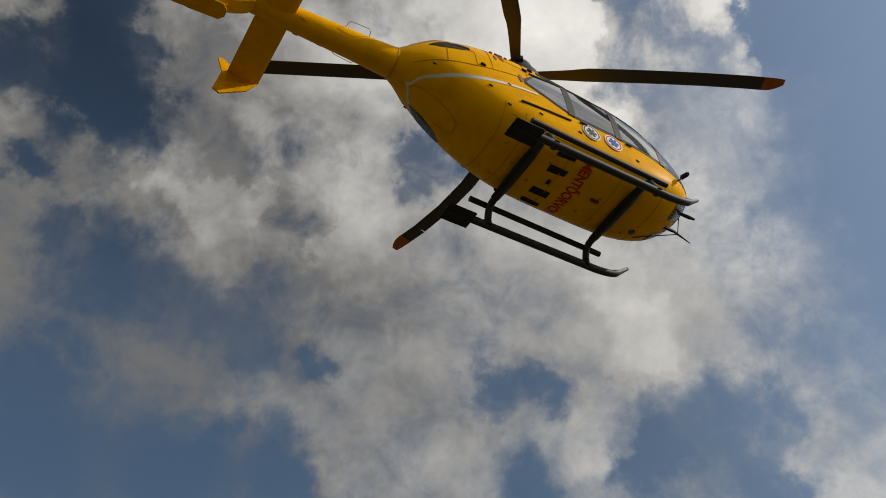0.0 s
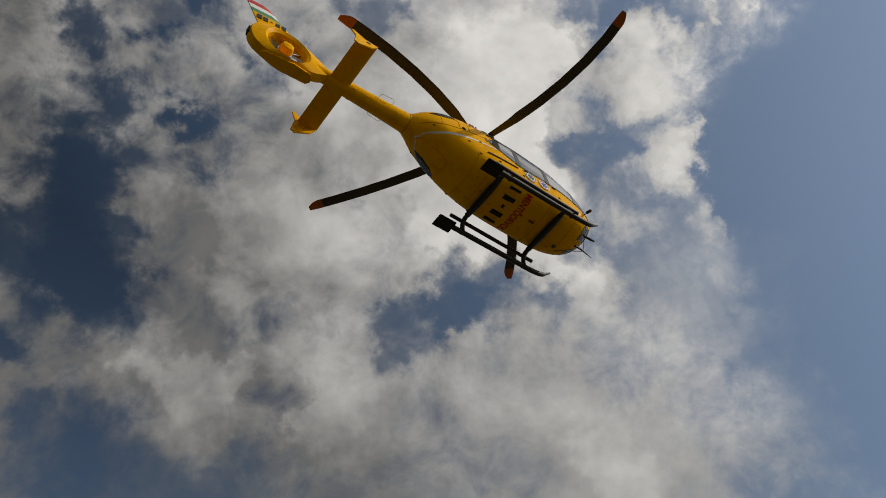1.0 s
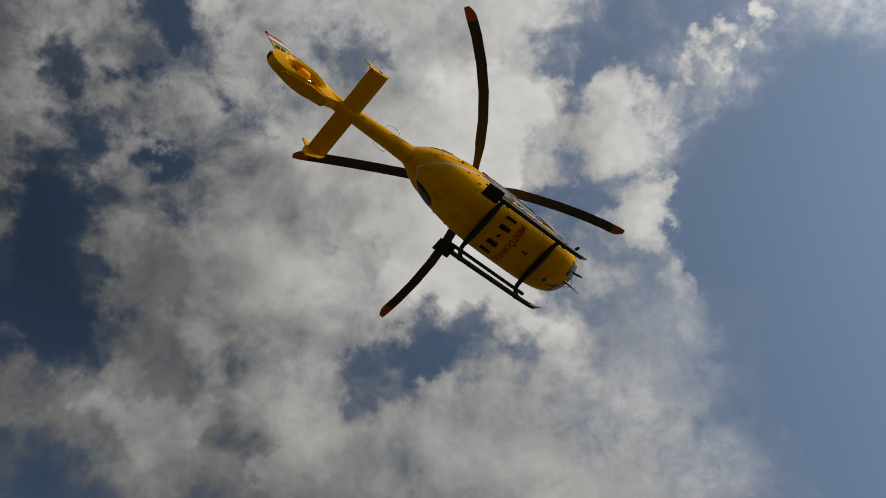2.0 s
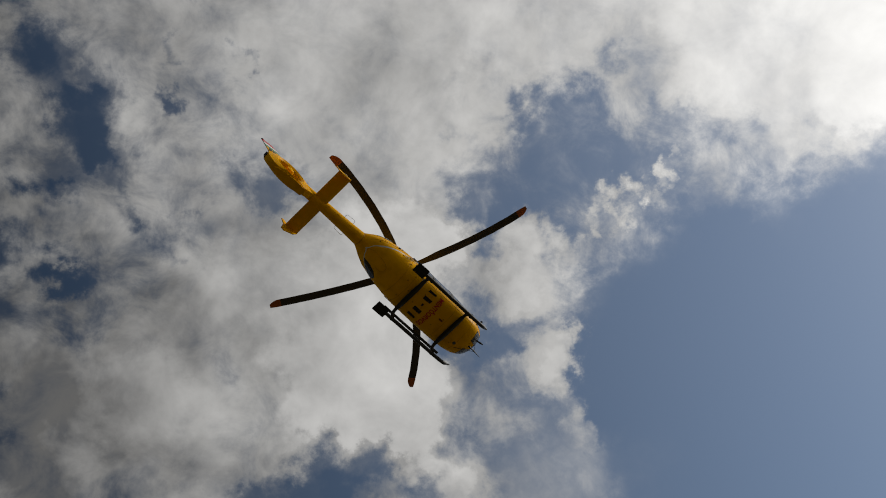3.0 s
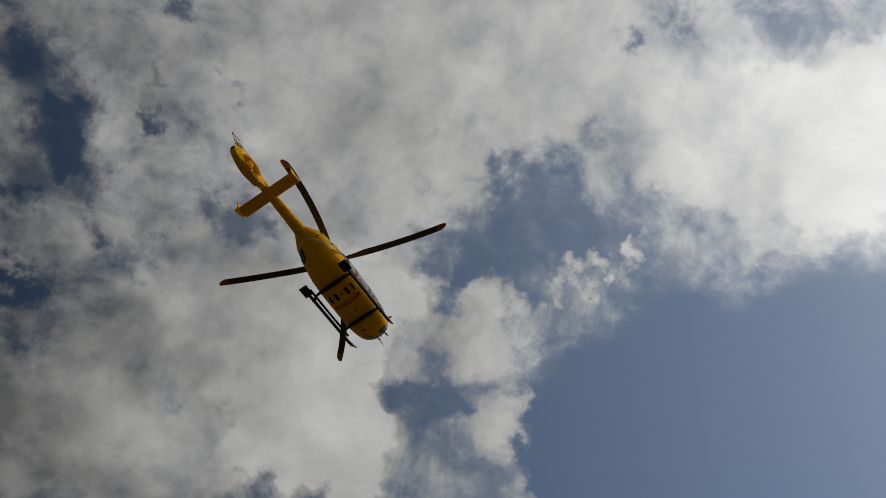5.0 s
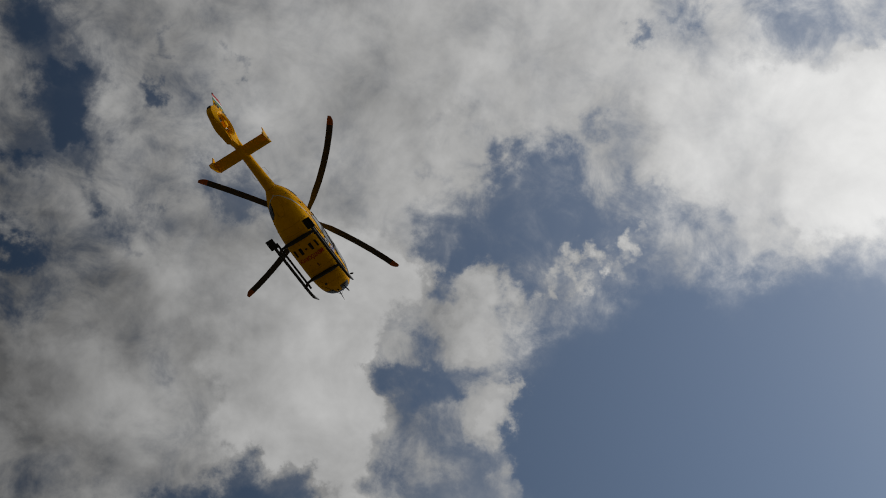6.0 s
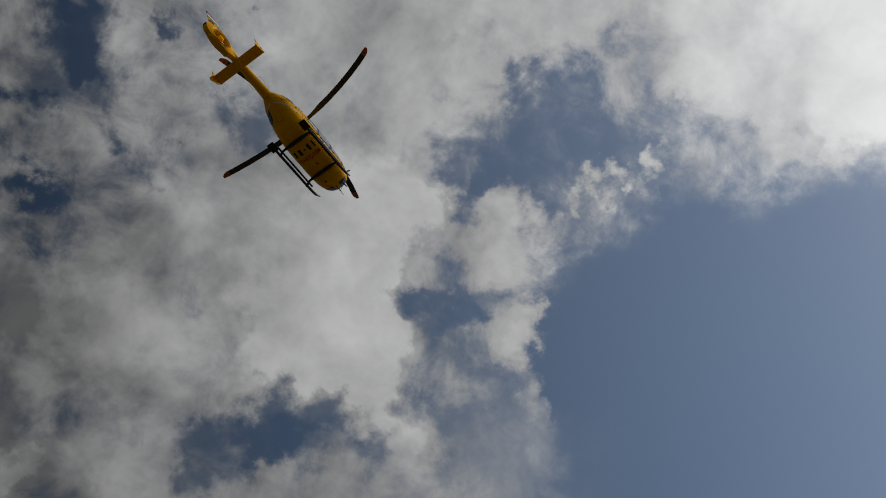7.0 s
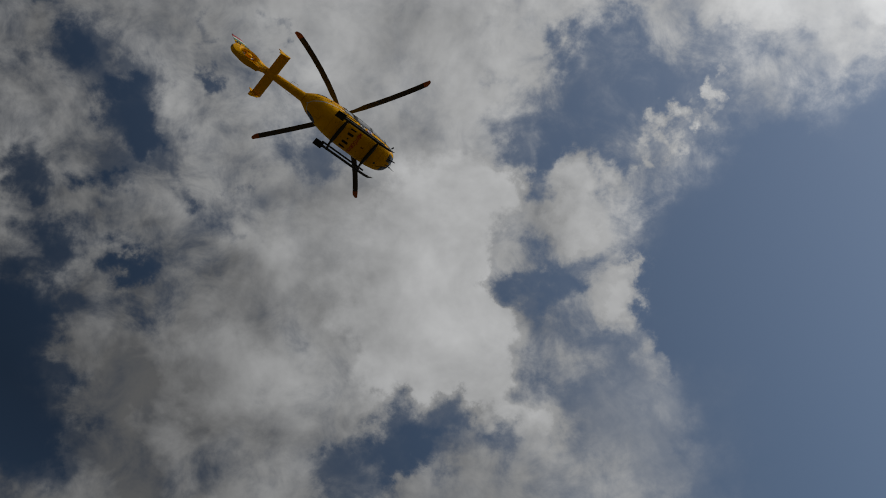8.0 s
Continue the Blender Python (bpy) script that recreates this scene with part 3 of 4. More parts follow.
def build_skids():
    for side in (1, -1):
        y = side * 0.945
        bm = bmesh.new()
        path = round_path([(-1.05, y, 0.09), (1.95, y, 0.09), (2.30, y, 0.15), (2.62, y * 0.97, 0.40)], 0.35, 6)
        sweep(bm, path, [0.066] * (len(path) - 3) + [0.055, 0.048, 0.03], 12)
        skid = part("skid", bm, SKID, heli, "black landing skid tube")
        bm = bmesh.new()
        sweep(bm, [(2.32, y * 0.99, 0.19), (2.50, y * 0.98, 0.31), (2.66, y * 0.97, 0.43)], [0.062, 0.058, 0.02], 10, flat=0.35)
        part("skid_toe", bm, STEEL, skid, "bare metal upturned skid toe")
        bm = bmesh.new()
        box(bm, (0.50, 0.36, 0.035), pose(-0.86, y, 0.045), 0.012)
        part("skid_pad", bm, BLACK, skid, "black settling pad on the skid")
        for dx in (-0.14, 0.14):
            bm = bmesh.new()
            box(bm, (0.05, 0.16, 0.14), pose(-0.86 + dx, y, 0.10), 0.012)
            part("pad_clamp", bm, BLACK, skid)
        for x in (1.2, 0.5, -0.1):
            bm = bmesh.new()
            sweep(bm, [(x, y, 0.09), (x + 0.09, y, 0.09)], 0.064, 12)
            part("skid_sleeve", bm, BLACK, skid)
        # step tube above and inside the skid
        bm = bmesh.new()
        sweep(bm, round_path([(-0.64, side * 0.90, 0.52), (2.00, side * 0.90, 0.46)], 0.05), 0.05, 10)
        part("step_tube", bm, SKID, heli, "black boarding step tube")
    for x in (1.67, -0.31):
        bm = bmesh.new()
        arc = round_path([(x, -0.945, 0.09), (x, -0.84, 0.46), (x, -0.45, 0.455), (x, 0.45, 0.455), (x, 0.84, 0.46), (x, 0.945, 0.09)], 0.16, 6)
        sweep(bm, arc, 0.060, 12)
        tube = part("cross_tube", bm, SKID, heli, "black cross tube under the belly")
        bm = bmesh.new()
        sweep(bm, [(x, -0.66, 0.462), (x, -0.3, 0.455), (x, 0.3, 0.455), (x, 0.66, 0.462)], [0.08, 0.10, 0.10, 0.08], 10, flat=0.55)
        part("cross_tube_fairing", bm, BLACK, tube)
        for side in (1, -1):
            bm = bmesh.new()
            sweep(bm, [(x, side * 0.945, 0.07), (x, side * 0.915, 0.20)], [0.085, 0.06], 12)
            part("saddle", bm, BLACK, tube)


WINDOWS = [
    ("rear_window", [(-0.48, 1.78, 1.82), (-0.30, 1.69, 2.08), (0.02, 1.54, 2.15), (0.28, 1.43, 2.18)]),
    ("door_window", [(0.40, 1.41, 2.19), (0.80, 1.40, 2.21), (1.24, 1.40, 2.20)]),
    ("cockpit_window", [(1.36, 1.39, 2.20), (1.80, 1.35, 2.16), (2.20, 1.28, 2.02)]),
    ("windscreen", [(2.28, 1.27, 2.02), (2.55, 1.22, 1.86), (2.80, 1.16, 1.64), (3.00, 1.11, 1.44)]),
]


def build_windows():
    for side in (1, -1):
        for name, cols in WINDOWS:
            bm = bmesh.new()
            fat = [(x + dx, lo - 0.045, hi + 0.05) for (x, lo, hi), dx in zip(cols, [-0.045] + [0] * (len(cols) - 2) + [0.045])]
            skin_panel(bm, spread(fat), side, 0.006, 0.02)
            frame_ob = part(name + "_frame", bm, BLACK, heli, "black window surround")
            bm = bmesh.new()
            skin_panel(bm, spread(cols), side, 0.012, 0.012)
            # clear panes are opaque too; the sky through them is in their colour
            clear = name in ("cockpit_window", "windscreen", "rear_window")
            part("pane", bm, SKY_PANE if clear else GLASS, frame_ob, "reflecting pane with pale sky tone painted in" if clear else "dark reflecting pane")
        # black pillars between the windows
        for lo_x, hi_x, z0, z1 in ((0.30, 0.38, 1.38, 2.23), (1.26, 1.34, 1.34, 2.24), (2.22, 2.26, 1.23, 2.06)):
            bm = bmesh.new()
            skin_panel(bm, [(lo_x - 0.03, z0, z1), ((lo_x + hi_x) / 2, z0, z1), (hi_x + 0.03, z0, z1)], side, 0.017, 0.008)
            part("window_pillar", bm, BLACK, heli, "black pillar between the windows")
    # windscreen roof panes between the sides
    for side in (1, -1):
        bm = bmesh.new()
        rows = []
        for i in range(9):
            x = 1.75 + 1.2 * i / 8
            rows.append([bm.verts.new(hull_point(x, 90 - side * (4 + 44 * k / 6), 0.010)) for k in range(7)])
        for a, b in zip(rows, rows[1:]):
            for k in range(6):
                bm.faces.new((a[k], a[k + 1], b[k + 1], b[k]))
        bmesh.ops.solidify(bm, geom=list(bm.faces), thickness=0.012)
        part("windscreen_pane", bm, SKY_PANE, heli, "curved windscreen pane")
        # chin pane low in the nose
        bm = bmesh.new()
        rows = []
        for i in range(6):
            x = 2.66 + 0.40 * i / 5
            rows.append([bm.verts.new(hull_point(x, 270 - side * (-12 - 46 * k / 6), 0.008)) for k in range(7)])
        for a, b in zip(rows, rows[1:]):
            for k in range(6):
                bm.faces.new((a[k], a[k + 1], b[k + 1], b[k]))
        bmesh.ops.solidify(bm, geom=list(bm.faces), thickness=0.012)
        part("chin_window", bm, SKY_PANE, heli, "grey chin window in the nose")
    # rounded cap of the nose: opaque, its see-through tone painted in
    bm = bmesh.new()
    rows = [[bm.verts.new(hull_point(x, 360 * k / 40, 0.010)) for k in range(40)] for x in (2.97, 3.01, 3.05, 3.08, 3.10, 3.118)]
    for a, b in zip(rows, rows[1:]):
        for k in range(40):
            bm.faces.new((a[k], a[(k + 1) % 40], b[(k + 1) % 40], b[k]))
    bm.faces.new(rows[-1])
    bmesh.ops.solidify(bm, geom=list(bm.faces), thickness=0.012)
    part("nose_window", bm, SKY_PANE, heli, "rounded nose window with pale sky tone painted in")
    # black gutter over the side windows
    for side in (1, -1):
        bm = bmesh.new()
        edge = [(-0.36, 2.16), (0.3, 2.24), (0.9, 2.27), (1.5, 2.26), (2.0, 2.14), (2.4, 2.0), (2.75, 1.76), (2.98, 1.52)]
        pts = [hull_side(*(p + (q - p) * k / 4 for p, q in zip(u, v)), side, 0.012) for u, v in zip(edge, edge[1:]) for k in range(4)]
        sweep(bm, pts, 0.018, 6)
        part("roof_gutter", bm, BLACK, heli, "black gutter over the windows")
    # dark pane in the left clamshell door
    bm = bmesh.new()
    cols = spread([(-2.10, 303, 309), (-1.88, 297, 326), (-1.62, 301, 334), (-1.44, 316, 337)])
    rows = [[bm.verts.new(hull_point(x, lo + (hi - lo) * k / 8, 0.008)) for k in range(9)] for x, lo, hi in cols]
    for a, b in zip(rows, rows[1:]):
        for k in range(8):
            bm.faces.new((a[k], a[k + 1], b[k + 1], b[k]))
    bmesh.ops.solidify(bm, geom=list(bm.faces), thickness=0.012)
    part("rear_door_window", bm, GLASS, heli, "dark pane of the rear door")


def band_on_hull(bm, path, width, off):
    """A thin band along points (x, angle) of the hull; width in degrees and metres alike."""
    prev = None
    for (x, a), (x2, a2) in zip(path, path[1:] + [path[-1]]):
        p = hull_point(x, a, off)
        q = hull_point(x2, a2, off) if (x2, a2) != (x, a) else p + (p - prev[2])
        d = (q - p).normalized()
        out = (hull_point(x, a, off + 0.05) - p).normalized()
        s = d.cross(out).normalized() * width / 2
        ring = [p + s, p - s, p - s - out * 0.02, p + s - out * 0.02]
        verts = [bm.verts.new(v) for v in ring]
        if prev:
            for k in range(4):
                bm.faces.new((prev[0][k], prev[0][(k + 1) % 4], verts[(k + 1) % 4], verts[k]))
        prev = (verts, ring, p)
    return bm


def build_markings():
    # white line that runs round the tail end of the hull and along both sides
    for side in (1, -1):
        path = []
        knots = [(-2.36, 1.42), (-2.24, 1.455), (-1.98, 1.38), (-1.46, 1.39), (-0.69, 1.53), (-0.30, 1.57)]
        for i in range(44):
            x = -2.31 + 2.01 * i / 43
            z = sum(float(np.interp(x + 0.05 * j, [k[0] for k in knots], [k[1] for k in knots])) for j in range(-3, 4)) / 7
            zb, zt, hw, zc, sq, up = hull_at(x)
            n, h = (up, zt - zc) if z > zc else (sq, zc - zb)
            s = math.copysign(min(1.0, abs((z - zc) / h)) ** (n / 2), z - zc)
            a = math.degrees(math.asin(s))
            path.append((x, a if side == 1 else 180 - a))
        bm = band_on_hull(bmesh.new(), path, 0.06, 0.004)
        part("stripe", bm, WHITE, heli, "thin white line round the hull")
        # sliding door rail
        bm = bmesh.new()
        pts = [hull_side(-0.66 + 0.95 * i / 8, 1.17 + 0.05 * i / 8, side, 0.012) for i in range(9)]
        sweep(bm, pts, 0.018, 6)
        part("door_rail", bm, BLACK, heli, "black sliding door rail")
        # round badges on the door: ring, disc and six-armed star
        for x, col, ring_mat in ((0.69, BLACK, WHITE), (1.14, BLUE, RED)):
            c = hull_side(x, 1.15, side, 0.008)
            turn = pose(*c, 90, 0, 0 if side == -1 else 180)
            bm = bmesh.new()
            lathe(bm, [(0.178, -0.004), (0.178, 0.004)], turn, 28)
            badge = part("badge", bm, WHITE, heli, "round white emergency badge")
            bm = bmesh.new()
            for r0, r1 in ((0.138, 0.160),):
                a = [bm.verts.new(turn @ Vector((r * math.cos(k * math.pi / 16), r * math.sin(k * math.pi / 16), z))) for r, z in ((r0, 0.007), (r1, 0.007)) for k in range(32)]
                for k in range(32):
                    bm.faces.new((a[k], a[(k + 1) % 32], a[32 + (k + 1) % 32], a[32 + k]))
            part("badge_ring", bm, BLACK if col is BLACK else RED, badge)
            bm = bmesh.new()
            for k in range(3):
                plate(bm, [(-0.10, -0.026), (0.10, -0.026), (0.10, 0.026), (-0.10, 0.026)], 0.004, turn @ pose(0, 0, 0.006 + 0.001 * k, 0, 0, 60 * k))
            part("badge_star", bm, col, badge)
    # writing under the belly
    cur = bpy.data.curves.new("belly_word", "FONT")
    cur.body = "MENTŐORVOS"
    cur.offset = 0.006
    cur.size, cur.extrude, cur.align_x, cur.align_y = 0.27, 0.003, "CENTER", "CENTER"
    flat = new("belly_word_outline", cur)
    me = bpy.data.meshes.new_from_object(flat)
    bpy.data.objects.remove(flat)
    m = pose(0.70, 0.0, 0.0, 180, 0, 90) @ Matrix.Diagonal((0.68, 1, 1, 1))
    for v in me.vertices:
        p = m @ v.co
        v.co = hull_belly(p.x, p.y, 0.003 - p.z)
    me.materials.clear()
    me.materials.append(RED)
    word = new("belly_word", me)
    word.parent = heli
    word["label"] = "red lettering under the belly"
    for k in range(5):
        bm = bmesh.new()
        wide = 0.14 if k != 2 else 0.10
        box(bm, (0.34 if k != 2 else 0.07, wide, 0.008), pose(0.28, -0.52 + 0.25 * k, hull_belly(0.28, -0.52 + 0.25 * k).z - 0.001, 0, 0, 0))
        part("belly_mark", bm, BLACK, heli, "black block of lettering under the belly")


def build_engine():
    for side in (1, -1):
        # flat dark skin paints in the shade inside the exhaust opening
        bm = bmesh.new()
        skin_panel(bm, [(-1.44, 2.23, 2.26), (-1.54, 2.15, 2.32), (-1.66, 2.10, 2.34), (-1.80, 2.07, 2.31), (-1.94, 2.06, 2.25), (-2.05, 2.07, 2.17), (-2.12, 2.09, 2.11)], side, 0.006, 0.03, 3)
        exhaust = part("exhaust", bm, SOOT, heli, "flat dark panel painted as the shaded exhaust opening")
        bm = bmesh.new()
        sweep(bm, [hull_side(x, z, side, 0.012) for x, z in ((-1.46, 2.24), (-1.56, 2.27), (-1.66, 2.275), (-1.78, 2.255))], 0.014, 6)
        part("exhaust_lip", bm, STEEL, exhaust, "bare metal lip")
        bm = bmesh.new()
        skin_panel(bm, spread([(0.45, 2.30, 2.42), (0.15, 2.32, 2.46), (-0.15, 2.34, 2.44)]), side, 0.008, 0.02, 3)
        part("air_intake", bm, SOOT, heli, "dark engine air intake grille")
    bm = bmesh.new()
    lathe(bm, [(0.42, 2.70), (0.42, 3.06), (0.38, 3.16), (0.26, 3.21), (0.15, 3.22), (0.11, 3.225), (0.11, 3.24), (0.19, 3.26), (0.19, 3.34), (0.10, 3.38), (0.03, 3.40)], None, 20)
    part("rotor_mast", bm, BLACK, heli, "black rotor mast and swashplate")


def build_details():
    # panel seams across and along the hull
    for x in (2.25, 1.36, 0.34, -0.55, -0.92):
        path = [(x, 200 + 140 * k / 30) for k in range(31)]
        bm = band_on_hull(bmesh.new(), path, 0.010, 0.003)
        part("seam", bm, SEAM, heli)
    for x0, x1, a in ((-0.9, 0.3, 150), (-0.9, 0.3, 30), (-2.4, -0.9, 128), (-2.4, -0.9, 52), (2.2, -0.8, 214), (2.2, -0.8, 326)):
        path = [(x0 + (x1 - x0) * k / 20, a) for k in range(21)]
        bm = band_on_hull(bmesh.new(), path, 0.009, 0.003)
        part("seam", bm, SEAM, heli)
    # rounded hatch between the rear doors
    loop = [(-2.26, 276), (-2.20, 262), (-2.05, 256), (-1.80, 258), (-1.55, 262), (-1.44, 268), (-1.42, 276), (-1.50, 284), (-1.70, 288)]
    path = [tuple(p + (q - p) * k / 5 for p, q in zip(a, b)) for a, b in zip(loop, loop[1:]) for k in range(5)] + [loop[-1]]
    part("hatch_seam", band_on_hull(bmesh.new(), path, 0.012, 0.004), SEAM, heli)
    # engine cowling: seams, hatch, vents, scoops and a worn red scribble of markings
    for side in (1, -1):
        def line(points, width, name="seam", mat=SEAM, label=""):
            bm = bmesh.new()
            pts = [hull_side(*(p + (q - p) * k / 6 for p, q in zip(u, v)), side, 0.002) for u, v in zip(points, points[1:]) for k in range(6)]
            pts.append(hull_side(*points[-1], side, 0.002))
            sweep(bm, pts, width, 5)
            part(name, bm, mat, heli, label)
        line([(-2.34, 1.64), (-1.9, 1.66), (-1.4, 1.72), (-0.7, 1.86), (-0.4, 1.92)], 0.006)
        line([(-1.86, 1.68), (-1.86, 2.14), (-1.38, 2.18), (-1.38, 1.74)], 0.005)
        line([(-1.10, 1.80), (-1.10, 2.55)], 0.006)
        line([(-0.42, 1.95), (-0.42, 2.60)], 0.006)
        for x, z, w, h in ((-0.84, 2.40, 0.17, 0.05), (-0.58, 1.86, 0.12, 0.045), (-0.98, 2.28, 0.10, 0.03)):
            bm = bmesh.new()
            c = hull_side(x, z, side, 0.0)
            out = (hull_side(x, z, side, 0.05) - c).normalized()
            m = Matrix.Translation(c) @ out.to_track_quat("Z", "Y").to_matrix().to_4x4() @ Matrix.Diagonal((h, w, 1, 1))
            lathe(bm, [(1.0, -0.01), (1.0, 0.004), (0.8, 0.007)], m, 18)
            part("cowl_vent", bm, RUST, heli, "oval rust-brown cowling vent")
        for x, z in ((-1.28, 1.80), (-0.44, 2.22), (-0.30, 2.34)):
            bm = bmesh.new()
            c = hull_side(x, z, side, 0.015)
            box(bm, (0.10, 0.04, 0.05), Matrix.Translation(c) @ pose(0, 0, 0, 0, 30, 8 * side), 0.012)
            part("cowl_scoop", bm, BLACK, heli, "small black cowling scoop")
        for k in range(4):
            bm = bmesh.new()
            c = hull_side(-1.00 + 0.085 * k, 2.50 - 0.02 * k, side, 0.004)
            box(bm, (0.055, 0.012, 0.05), Matrix.Translation(c) @ pose(0, 0, 0, -35 * side, 0, 0))
            part("cowl_mark", bm, RED, heli)
        for x, z in ((-2.05, 1.58), (-1.18, 1.30), (-0.84, 1.50), (-0.86, 1.02), (-0.30, 1.05), (0.45, 1.02), (1.62, 0.98)):
            bm = bmesh.new()
            c = hull_side(x, z, side, 0.004)
            box(bm, (0.07, 0.02, 0.028), Matrix.Translation(c) @ pose(0, 0, 0, 0, 20, 0), 0.006)
            part("latch", bm, SOOT, heli, "small dark latch")
        # two short black marks low on the door
        for k in range(2):
            bm = bmesh.new()
            box(bm, (0.07, 0.012, 0.11), Matrix.Translation(hull_side(-0.26 + 0.10 * k, 0.74, side, 0.002)))
            part("door_mark", bm, BLACK, heli, "small black mark low on the door")
    # drain masts, plugs and hatches under the belly
    for x, y in ((-0.62, 0.34), (-0.70, -0.30), (-0.05, 0.12), (0.10, -0.35), (1.05, 0.30), (1.25, -0.12), (-0.45, -0.05), (2.05, 0.35)):
        bm = bmesh.new()
        lathe(bm, [(0.03, 0.02), (0.026, -0.012), (0.01, -0.02)], Matrix.Translation(hull_belly(x, y)), 10)
        part("belly_plug", bm, SEAM, heli)
    bm = bmesh.new()
    lathe(bm, [(0.12, 0.05), (0.12, -0.015), (0.075, -0.02)], Matrix.Translation(hull_belly(2.20, 0.24)), 18)
    light = part("landing_light", bm, YELLOW, heli, "round yellow landing light housing under the nose")
    bm = bmesh.new()
    lathe(bm, [(0.07, 0.0), (0.06, -0.025), (0.02, -0.035)], Matrix.Translation(hull_belly(2.20, 0.24)), 16)
    part("lens", bm, GLASS, light, "dark round lens")
    # small block that stands for a rust-brown spot on the belly
    bm = bmesh.new()
    box(bm, (0.16, 0.05, 0.06), Matrix.Translation(hull_belly(1.18, -0.05)) @ pose(0, 0, -0.02), 0.012)
    part("belly_spot", bm, RUST, heli, "small rust-brown spot under the belly")
    # wire cutter and thin rods under the nose
    bm = bmesh.new()
    sweep(bm, [(2.78, 0.02, 0.72), (3.02, 0.02, 0.72), (3.36, 0.03, 0.60)], [0.034, 0.026, 0.008], 8)
    part("wire_cutter", bm, BLACK, heli, "black wire cutter under the nose")
    bm = bmesh.new()
    sweep(bm, [(2.35, 0.38, 0.58), (3.10, 0.03, 0.70)], 0.009, 6)
    part("cutter_stay", bm, BLACK, heli)
    bm = bmesh.new()
    sweep(bm, [(3.10, 0.03, 0.70), (3.08, -0.12, 0.98)], 0.009, 6)
    part("cutter_stay", bm, BLACK, heli)
    # outside mirror on the right of the nose
    bm = bmesh.new()
    sweep(bm, round_path([(2.55, -0.66, 1.08), (2.62, -0.76, 1.10), (2.66, -0.82, 1.15)], 0.05), 0.013, 6)
    arm = part("mirror_arm", bm, BLACK, heli)
    bm = bmesh.new()
    box(bm, (0.05, 0.17, 0.11), pose(2.66, -0.82, 1.15, 0, 0, 20), 0.02)
    part("mirror", bm, BLACK, arm, "black outside mirror")
    bm = bmesh.new()
    sweep(bm, [(2.9, -0.30, 0.82), (3.05, -0.34, 0.76), (3.16, -0.36, 0.74)], [0.03, 0.035, 0.02], 8)
    part("nose_probe", bm, BLACK, heli, "black probe on the nose")
    # door handles
    for side in (1, -1):
        for x in (0.55, 1.50):
            bm = bmesh.new()
            c = hull_side(x, 1.30, side, 0.02)
            box(bm, (0.14, 0.03, 0.035), Matrix.Translation(c), 0.008)
            part("door_handle", bm, BLACK, heli)


def blade_piece(bm, r0, r1, last, root):
    """A length of blade from r0 to r1, along x from its own start."""
    def chord(r):
        if r < 0.9:
            return 0.17 + 0.05 * max(0, (r - 0.34)) / 0.56
        if r < 1.3:
            return 0.22 + 0.07 * (r - 0.9) / 0.4
        if r < 4.75:
            return 0.29
        return 0.29 * (1 - 0.55 * ((r - 4.75) / 0.34) ** 2)
    steps = 10 if last else 5
    rings = []
    for i in range(steps + 1):
        r = r0 - 0.035 + (r1 - r0 + 0.035) * i / steps if not root else r0 + (r1 - r0) * i / steps
        slim = 0.9 if i == 0 else 1.0
        c = chord(min(r, RADIUS))
        t = max(0.016, c * 0.115)
        back = 0.10 * max(0, (r - 4.75) / 0.34) ** 2
        prof = [(0.25, 0), (0.20, 0.38), (0.05, 0.5), (-0.35, 0.28), (-0.75, 0.04), (-0.75, -0.04), (-0.35, -0.28), (0.05, -0.5), (0.20, -0.38)]
        rings.append([bm.verts.new((r - r0, c * p - back, t * h * slim)) for p, h in prof])
    for i, (a, b) in enumerate(zip(rings, rings[1:])):
        for k in range(9):
            f = bm.faces.new((a[k], a[(k + 1) % 9], b[(k + 1) % 9], b[k]))
            if last and i >= steps - 5:
                f.material_index = 1
    bm.faces.new(rings[0])
    bm.faces.new(rings[-1])
    return bm


def build_rotor():
    bm = bmesh.new()
    lathe(bm, [(0.05, 0.25), (0.22, 0.23), (0.31, 0.15), (0.33, 0.05), (0.32, -0.05), (0.20, -0.08), (0.05, -0.09)], None, 24)
    for k in range(4):
        box(bm, (0.30, 0.13, 0.09), None)
        made = list(bm.verts)[-8:]
        bmesh.ops.transform(bm, matrix=pose(0, 0, 0, 0, 0, 90 * k) @ pose(0.28, 0, 0), verts=made)
    hub = part("rotor_hub", bm, BLACK, heli, "black rotor hub")
    blades = []
    for k in range(4):
        pieces = []
        for i, (r0, r1) in enumerate(zip(NODES_R, NODES_R[1:])):
            bm = blade_piece(bmesh.new(), r0, r1, i == 5, i == 0)
            ob = part("rotor_blade" if i == 0 else "blade_section", bm, (BLADE, TIP), heli if i == 0 else pieces[0],
                      "dark rotor blade with orange tip" if i == 0 else "")
            pieces.append(ob)
        blades.append(pieces)
    return hub, blades


build_hull()
build_boom()
tail_fan = build_tail()
build_stabiliser()
build_skids()
build_windows()
build_markings()
build_engine()
build_details()
rotor_hub, rotor_blades = build_rotor()

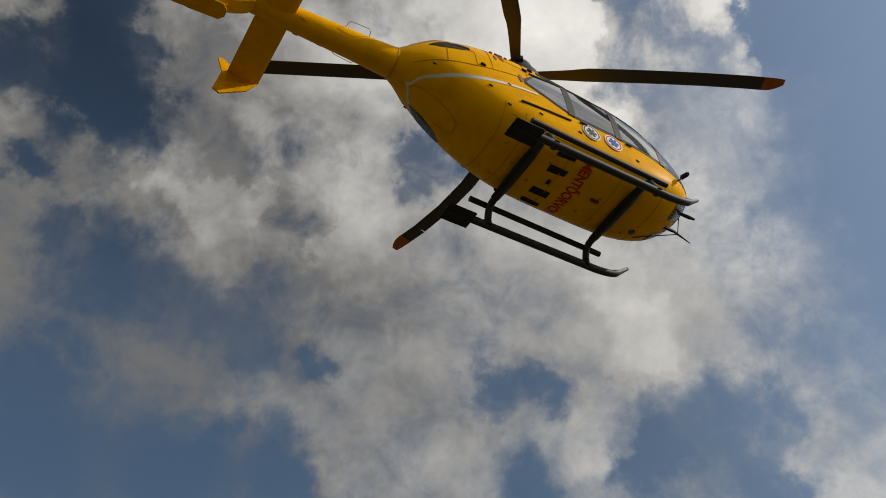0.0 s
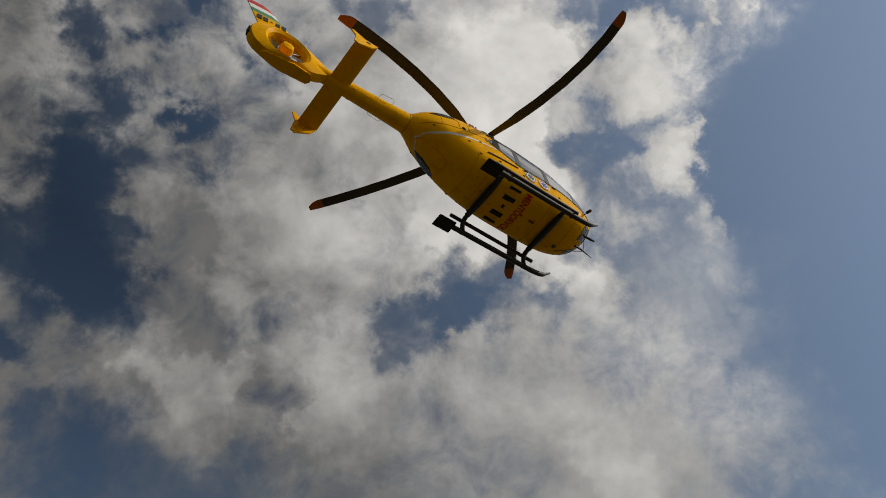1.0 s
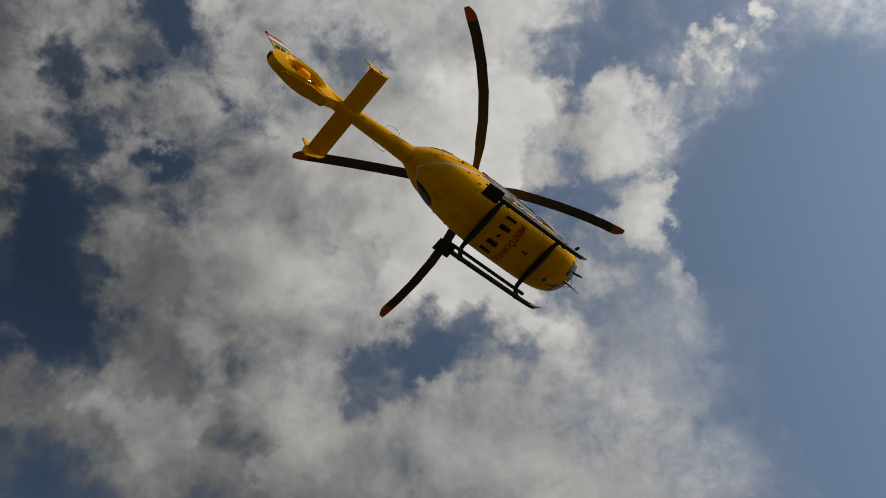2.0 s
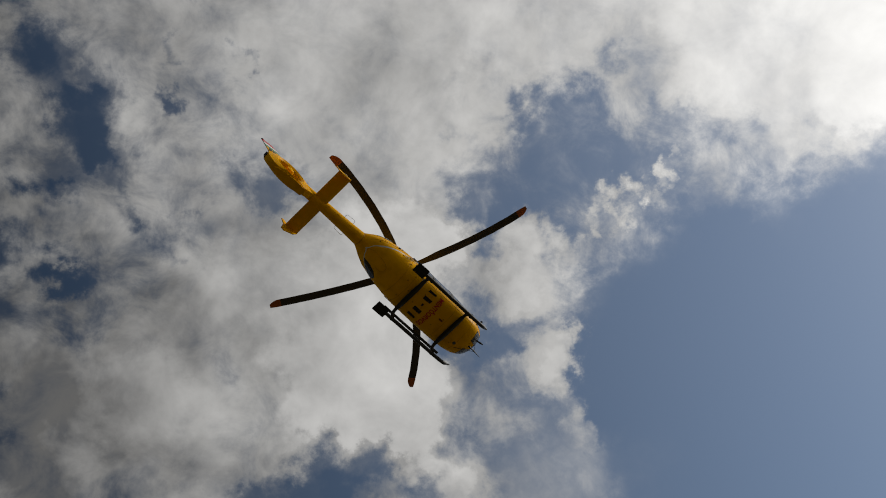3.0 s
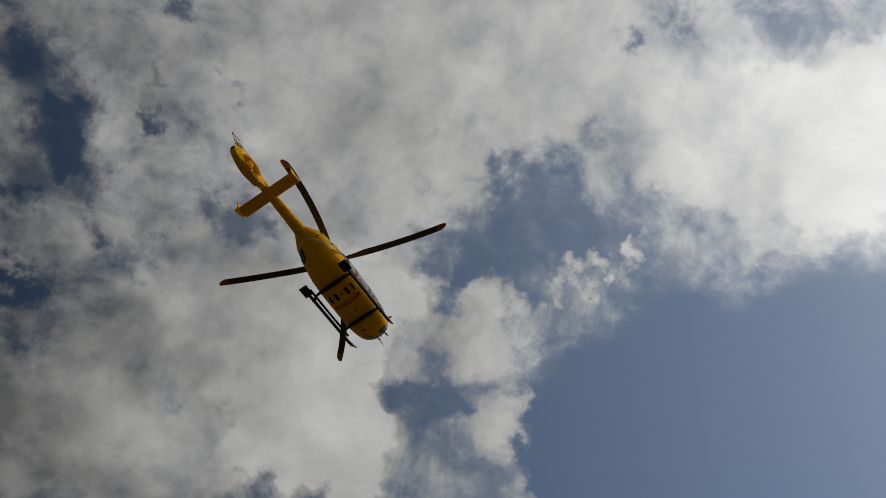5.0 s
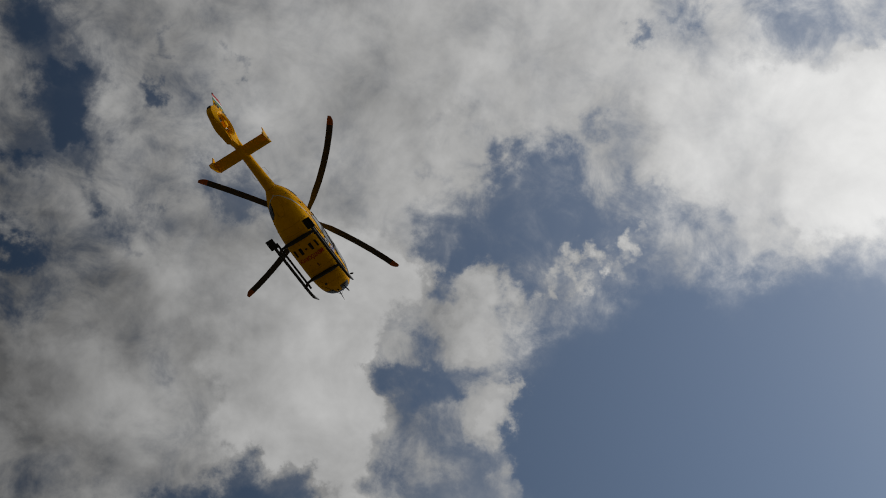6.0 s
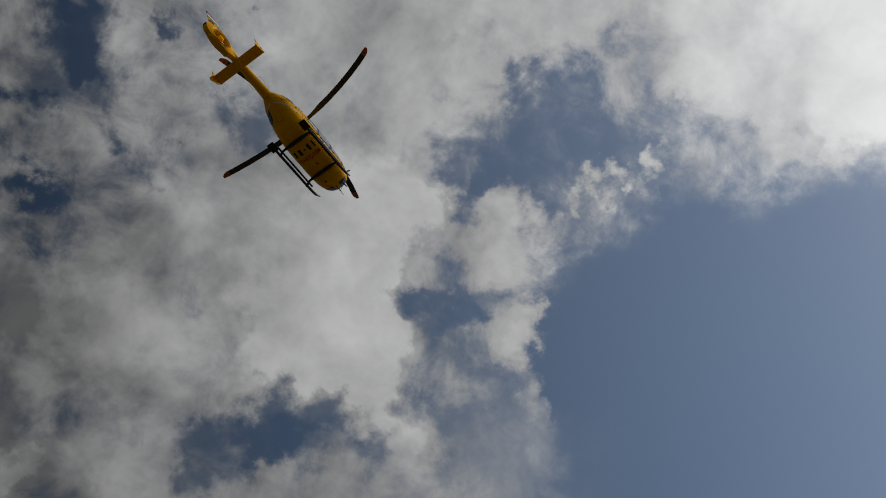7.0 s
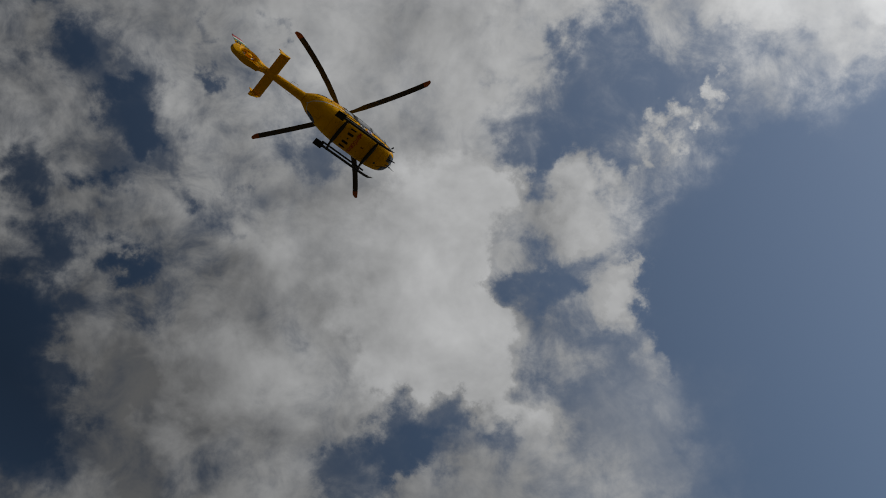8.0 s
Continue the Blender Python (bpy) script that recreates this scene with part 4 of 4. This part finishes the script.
# ---- what moves ----
HELI_ROWS = [
    (0, pose(3.06, 9.55, 12.19, -0.52, 0.60, 24.05)),
    (0.5, pose(3.27, 9.08, 13.40, -0.70, -1.50, 27.70)),
    (1, pose(4.19, 11.96, 20.13, 1.58, -1.63, 31.08)),
    (1.2, pose(4.44, 11.94, 20.77, 1.61, -1.82, 31.16)),
    (2.3, pose(5.27, 11.96, 22.00, -5.61, 1.18, 33.29)),
    (2.5, pose(5.61, 12.25, 23.22, -5.38, 1.20, 33.34)),
    (3, pose(6.95, 13.73, 28.93, -3.64, 1.34, 33.69)),
    (3.5, pose(7.50, 14.35, 32.20, -2.44, -0.14, 34.93)),
    (4, pose(7.31, 14.51, 33.61, -1.53, -0.84, 35.44)),
    (5.5, pose(5.76, 15.15, 36.97, 2.08, -0.75, 35.64)),
    (6, pose(5.22, 15.57, 38.79, 3.22, -0.75, 35.13)),
    (6.5, pose(4.82, 15.99, 40.80, 3.17, 0.08, 34.23)),
    (7, pose(4.40, 16.24, 43.01, 1.70, -0.35, 33.91)),
    (7.5, pose(3.95, 16.23, 44.50, 3.66, -0.88, 33.41)),
    (8, pose(3.55, 16.17, 46.44, 3.92, 0.16, 33.54)),
]
# fitted to the camera's view (rolling shutter): seconds, added turn (degrees), bend of the blades (degrees a metre),
# azimuth where it is greatest
ROTOR_VIEW_FIT = [
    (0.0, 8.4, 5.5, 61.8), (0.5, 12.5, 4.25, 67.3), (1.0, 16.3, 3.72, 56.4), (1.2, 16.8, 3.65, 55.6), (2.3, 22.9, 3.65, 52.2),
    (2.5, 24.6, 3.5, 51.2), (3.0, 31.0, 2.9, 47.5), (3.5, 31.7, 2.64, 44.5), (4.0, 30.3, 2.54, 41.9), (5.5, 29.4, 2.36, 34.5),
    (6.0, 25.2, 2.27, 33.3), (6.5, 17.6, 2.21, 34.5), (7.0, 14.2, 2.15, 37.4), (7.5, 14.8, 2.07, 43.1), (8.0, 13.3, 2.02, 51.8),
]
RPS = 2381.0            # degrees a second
# turn corrections (seconds, degrees) that bring the blades onto the camera's view
TURN_VIEW_FIT = [(0, 0.5), (0.5, -2.0), (1.0, 1.7), (2.5, -2.4), (3.5, -1.0), (4.0, 0.4), (5.5, 3.9), (6.5, 2.3), (7.0, 0.3), (8.0, -1.1)]


def motions():
    walk(heli, HELI_ROWS)
    ts = [r[0] for r in ROTOR_VIEW_FIT]
    turns, sweeps = [], []
    for i in range(frame(8.0)):
        t = i / FPS
        row_turn, bend, az = (float(np.interp(t, ts, [r[k] for r in ROTOR_VIEW_FIT])) for k in (1, 2, 3))
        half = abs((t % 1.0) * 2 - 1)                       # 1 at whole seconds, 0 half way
        turn_fit = float(np.interp(t, [s[0] for s in TURN_VIEW_FIT], [s[1] for s in TURN_VIEW_FIT]))
        # turn is held back towards half seconds, again to fit the view
        turns.append((t, 55 + RPS * t - 47.6 * (1 - half) + row_turn + turn_fit, bend, az))

    # bends a blade the way the camera's image rows would show it
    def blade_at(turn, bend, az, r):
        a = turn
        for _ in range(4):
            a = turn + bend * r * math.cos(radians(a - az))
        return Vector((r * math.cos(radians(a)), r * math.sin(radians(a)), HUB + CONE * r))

    walk(rotor_hub, [(t, pose(0, 0, HUB, 0, 0, turn % 360)) for t, turn, _, _ in turns])
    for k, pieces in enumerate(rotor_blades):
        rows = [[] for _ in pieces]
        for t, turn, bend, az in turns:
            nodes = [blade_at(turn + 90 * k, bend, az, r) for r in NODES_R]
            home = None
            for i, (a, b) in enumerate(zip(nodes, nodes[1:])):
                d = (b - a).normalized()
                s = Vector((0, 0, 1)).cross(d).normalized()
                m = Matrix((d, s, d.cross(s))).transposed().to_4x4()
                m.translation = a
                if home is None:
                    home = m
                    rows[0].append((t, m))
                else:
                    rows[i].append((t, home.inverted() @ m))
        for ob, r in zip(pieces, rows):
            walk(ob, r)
    walk(tail_fan, [(i / FPS, Matrix.Translation((-5.96, 0, 1.80)) @ pose(0, 0, 0, 0, (i * 66.0) % 360, 0)) for i in range(frame(8.0))])


motions()
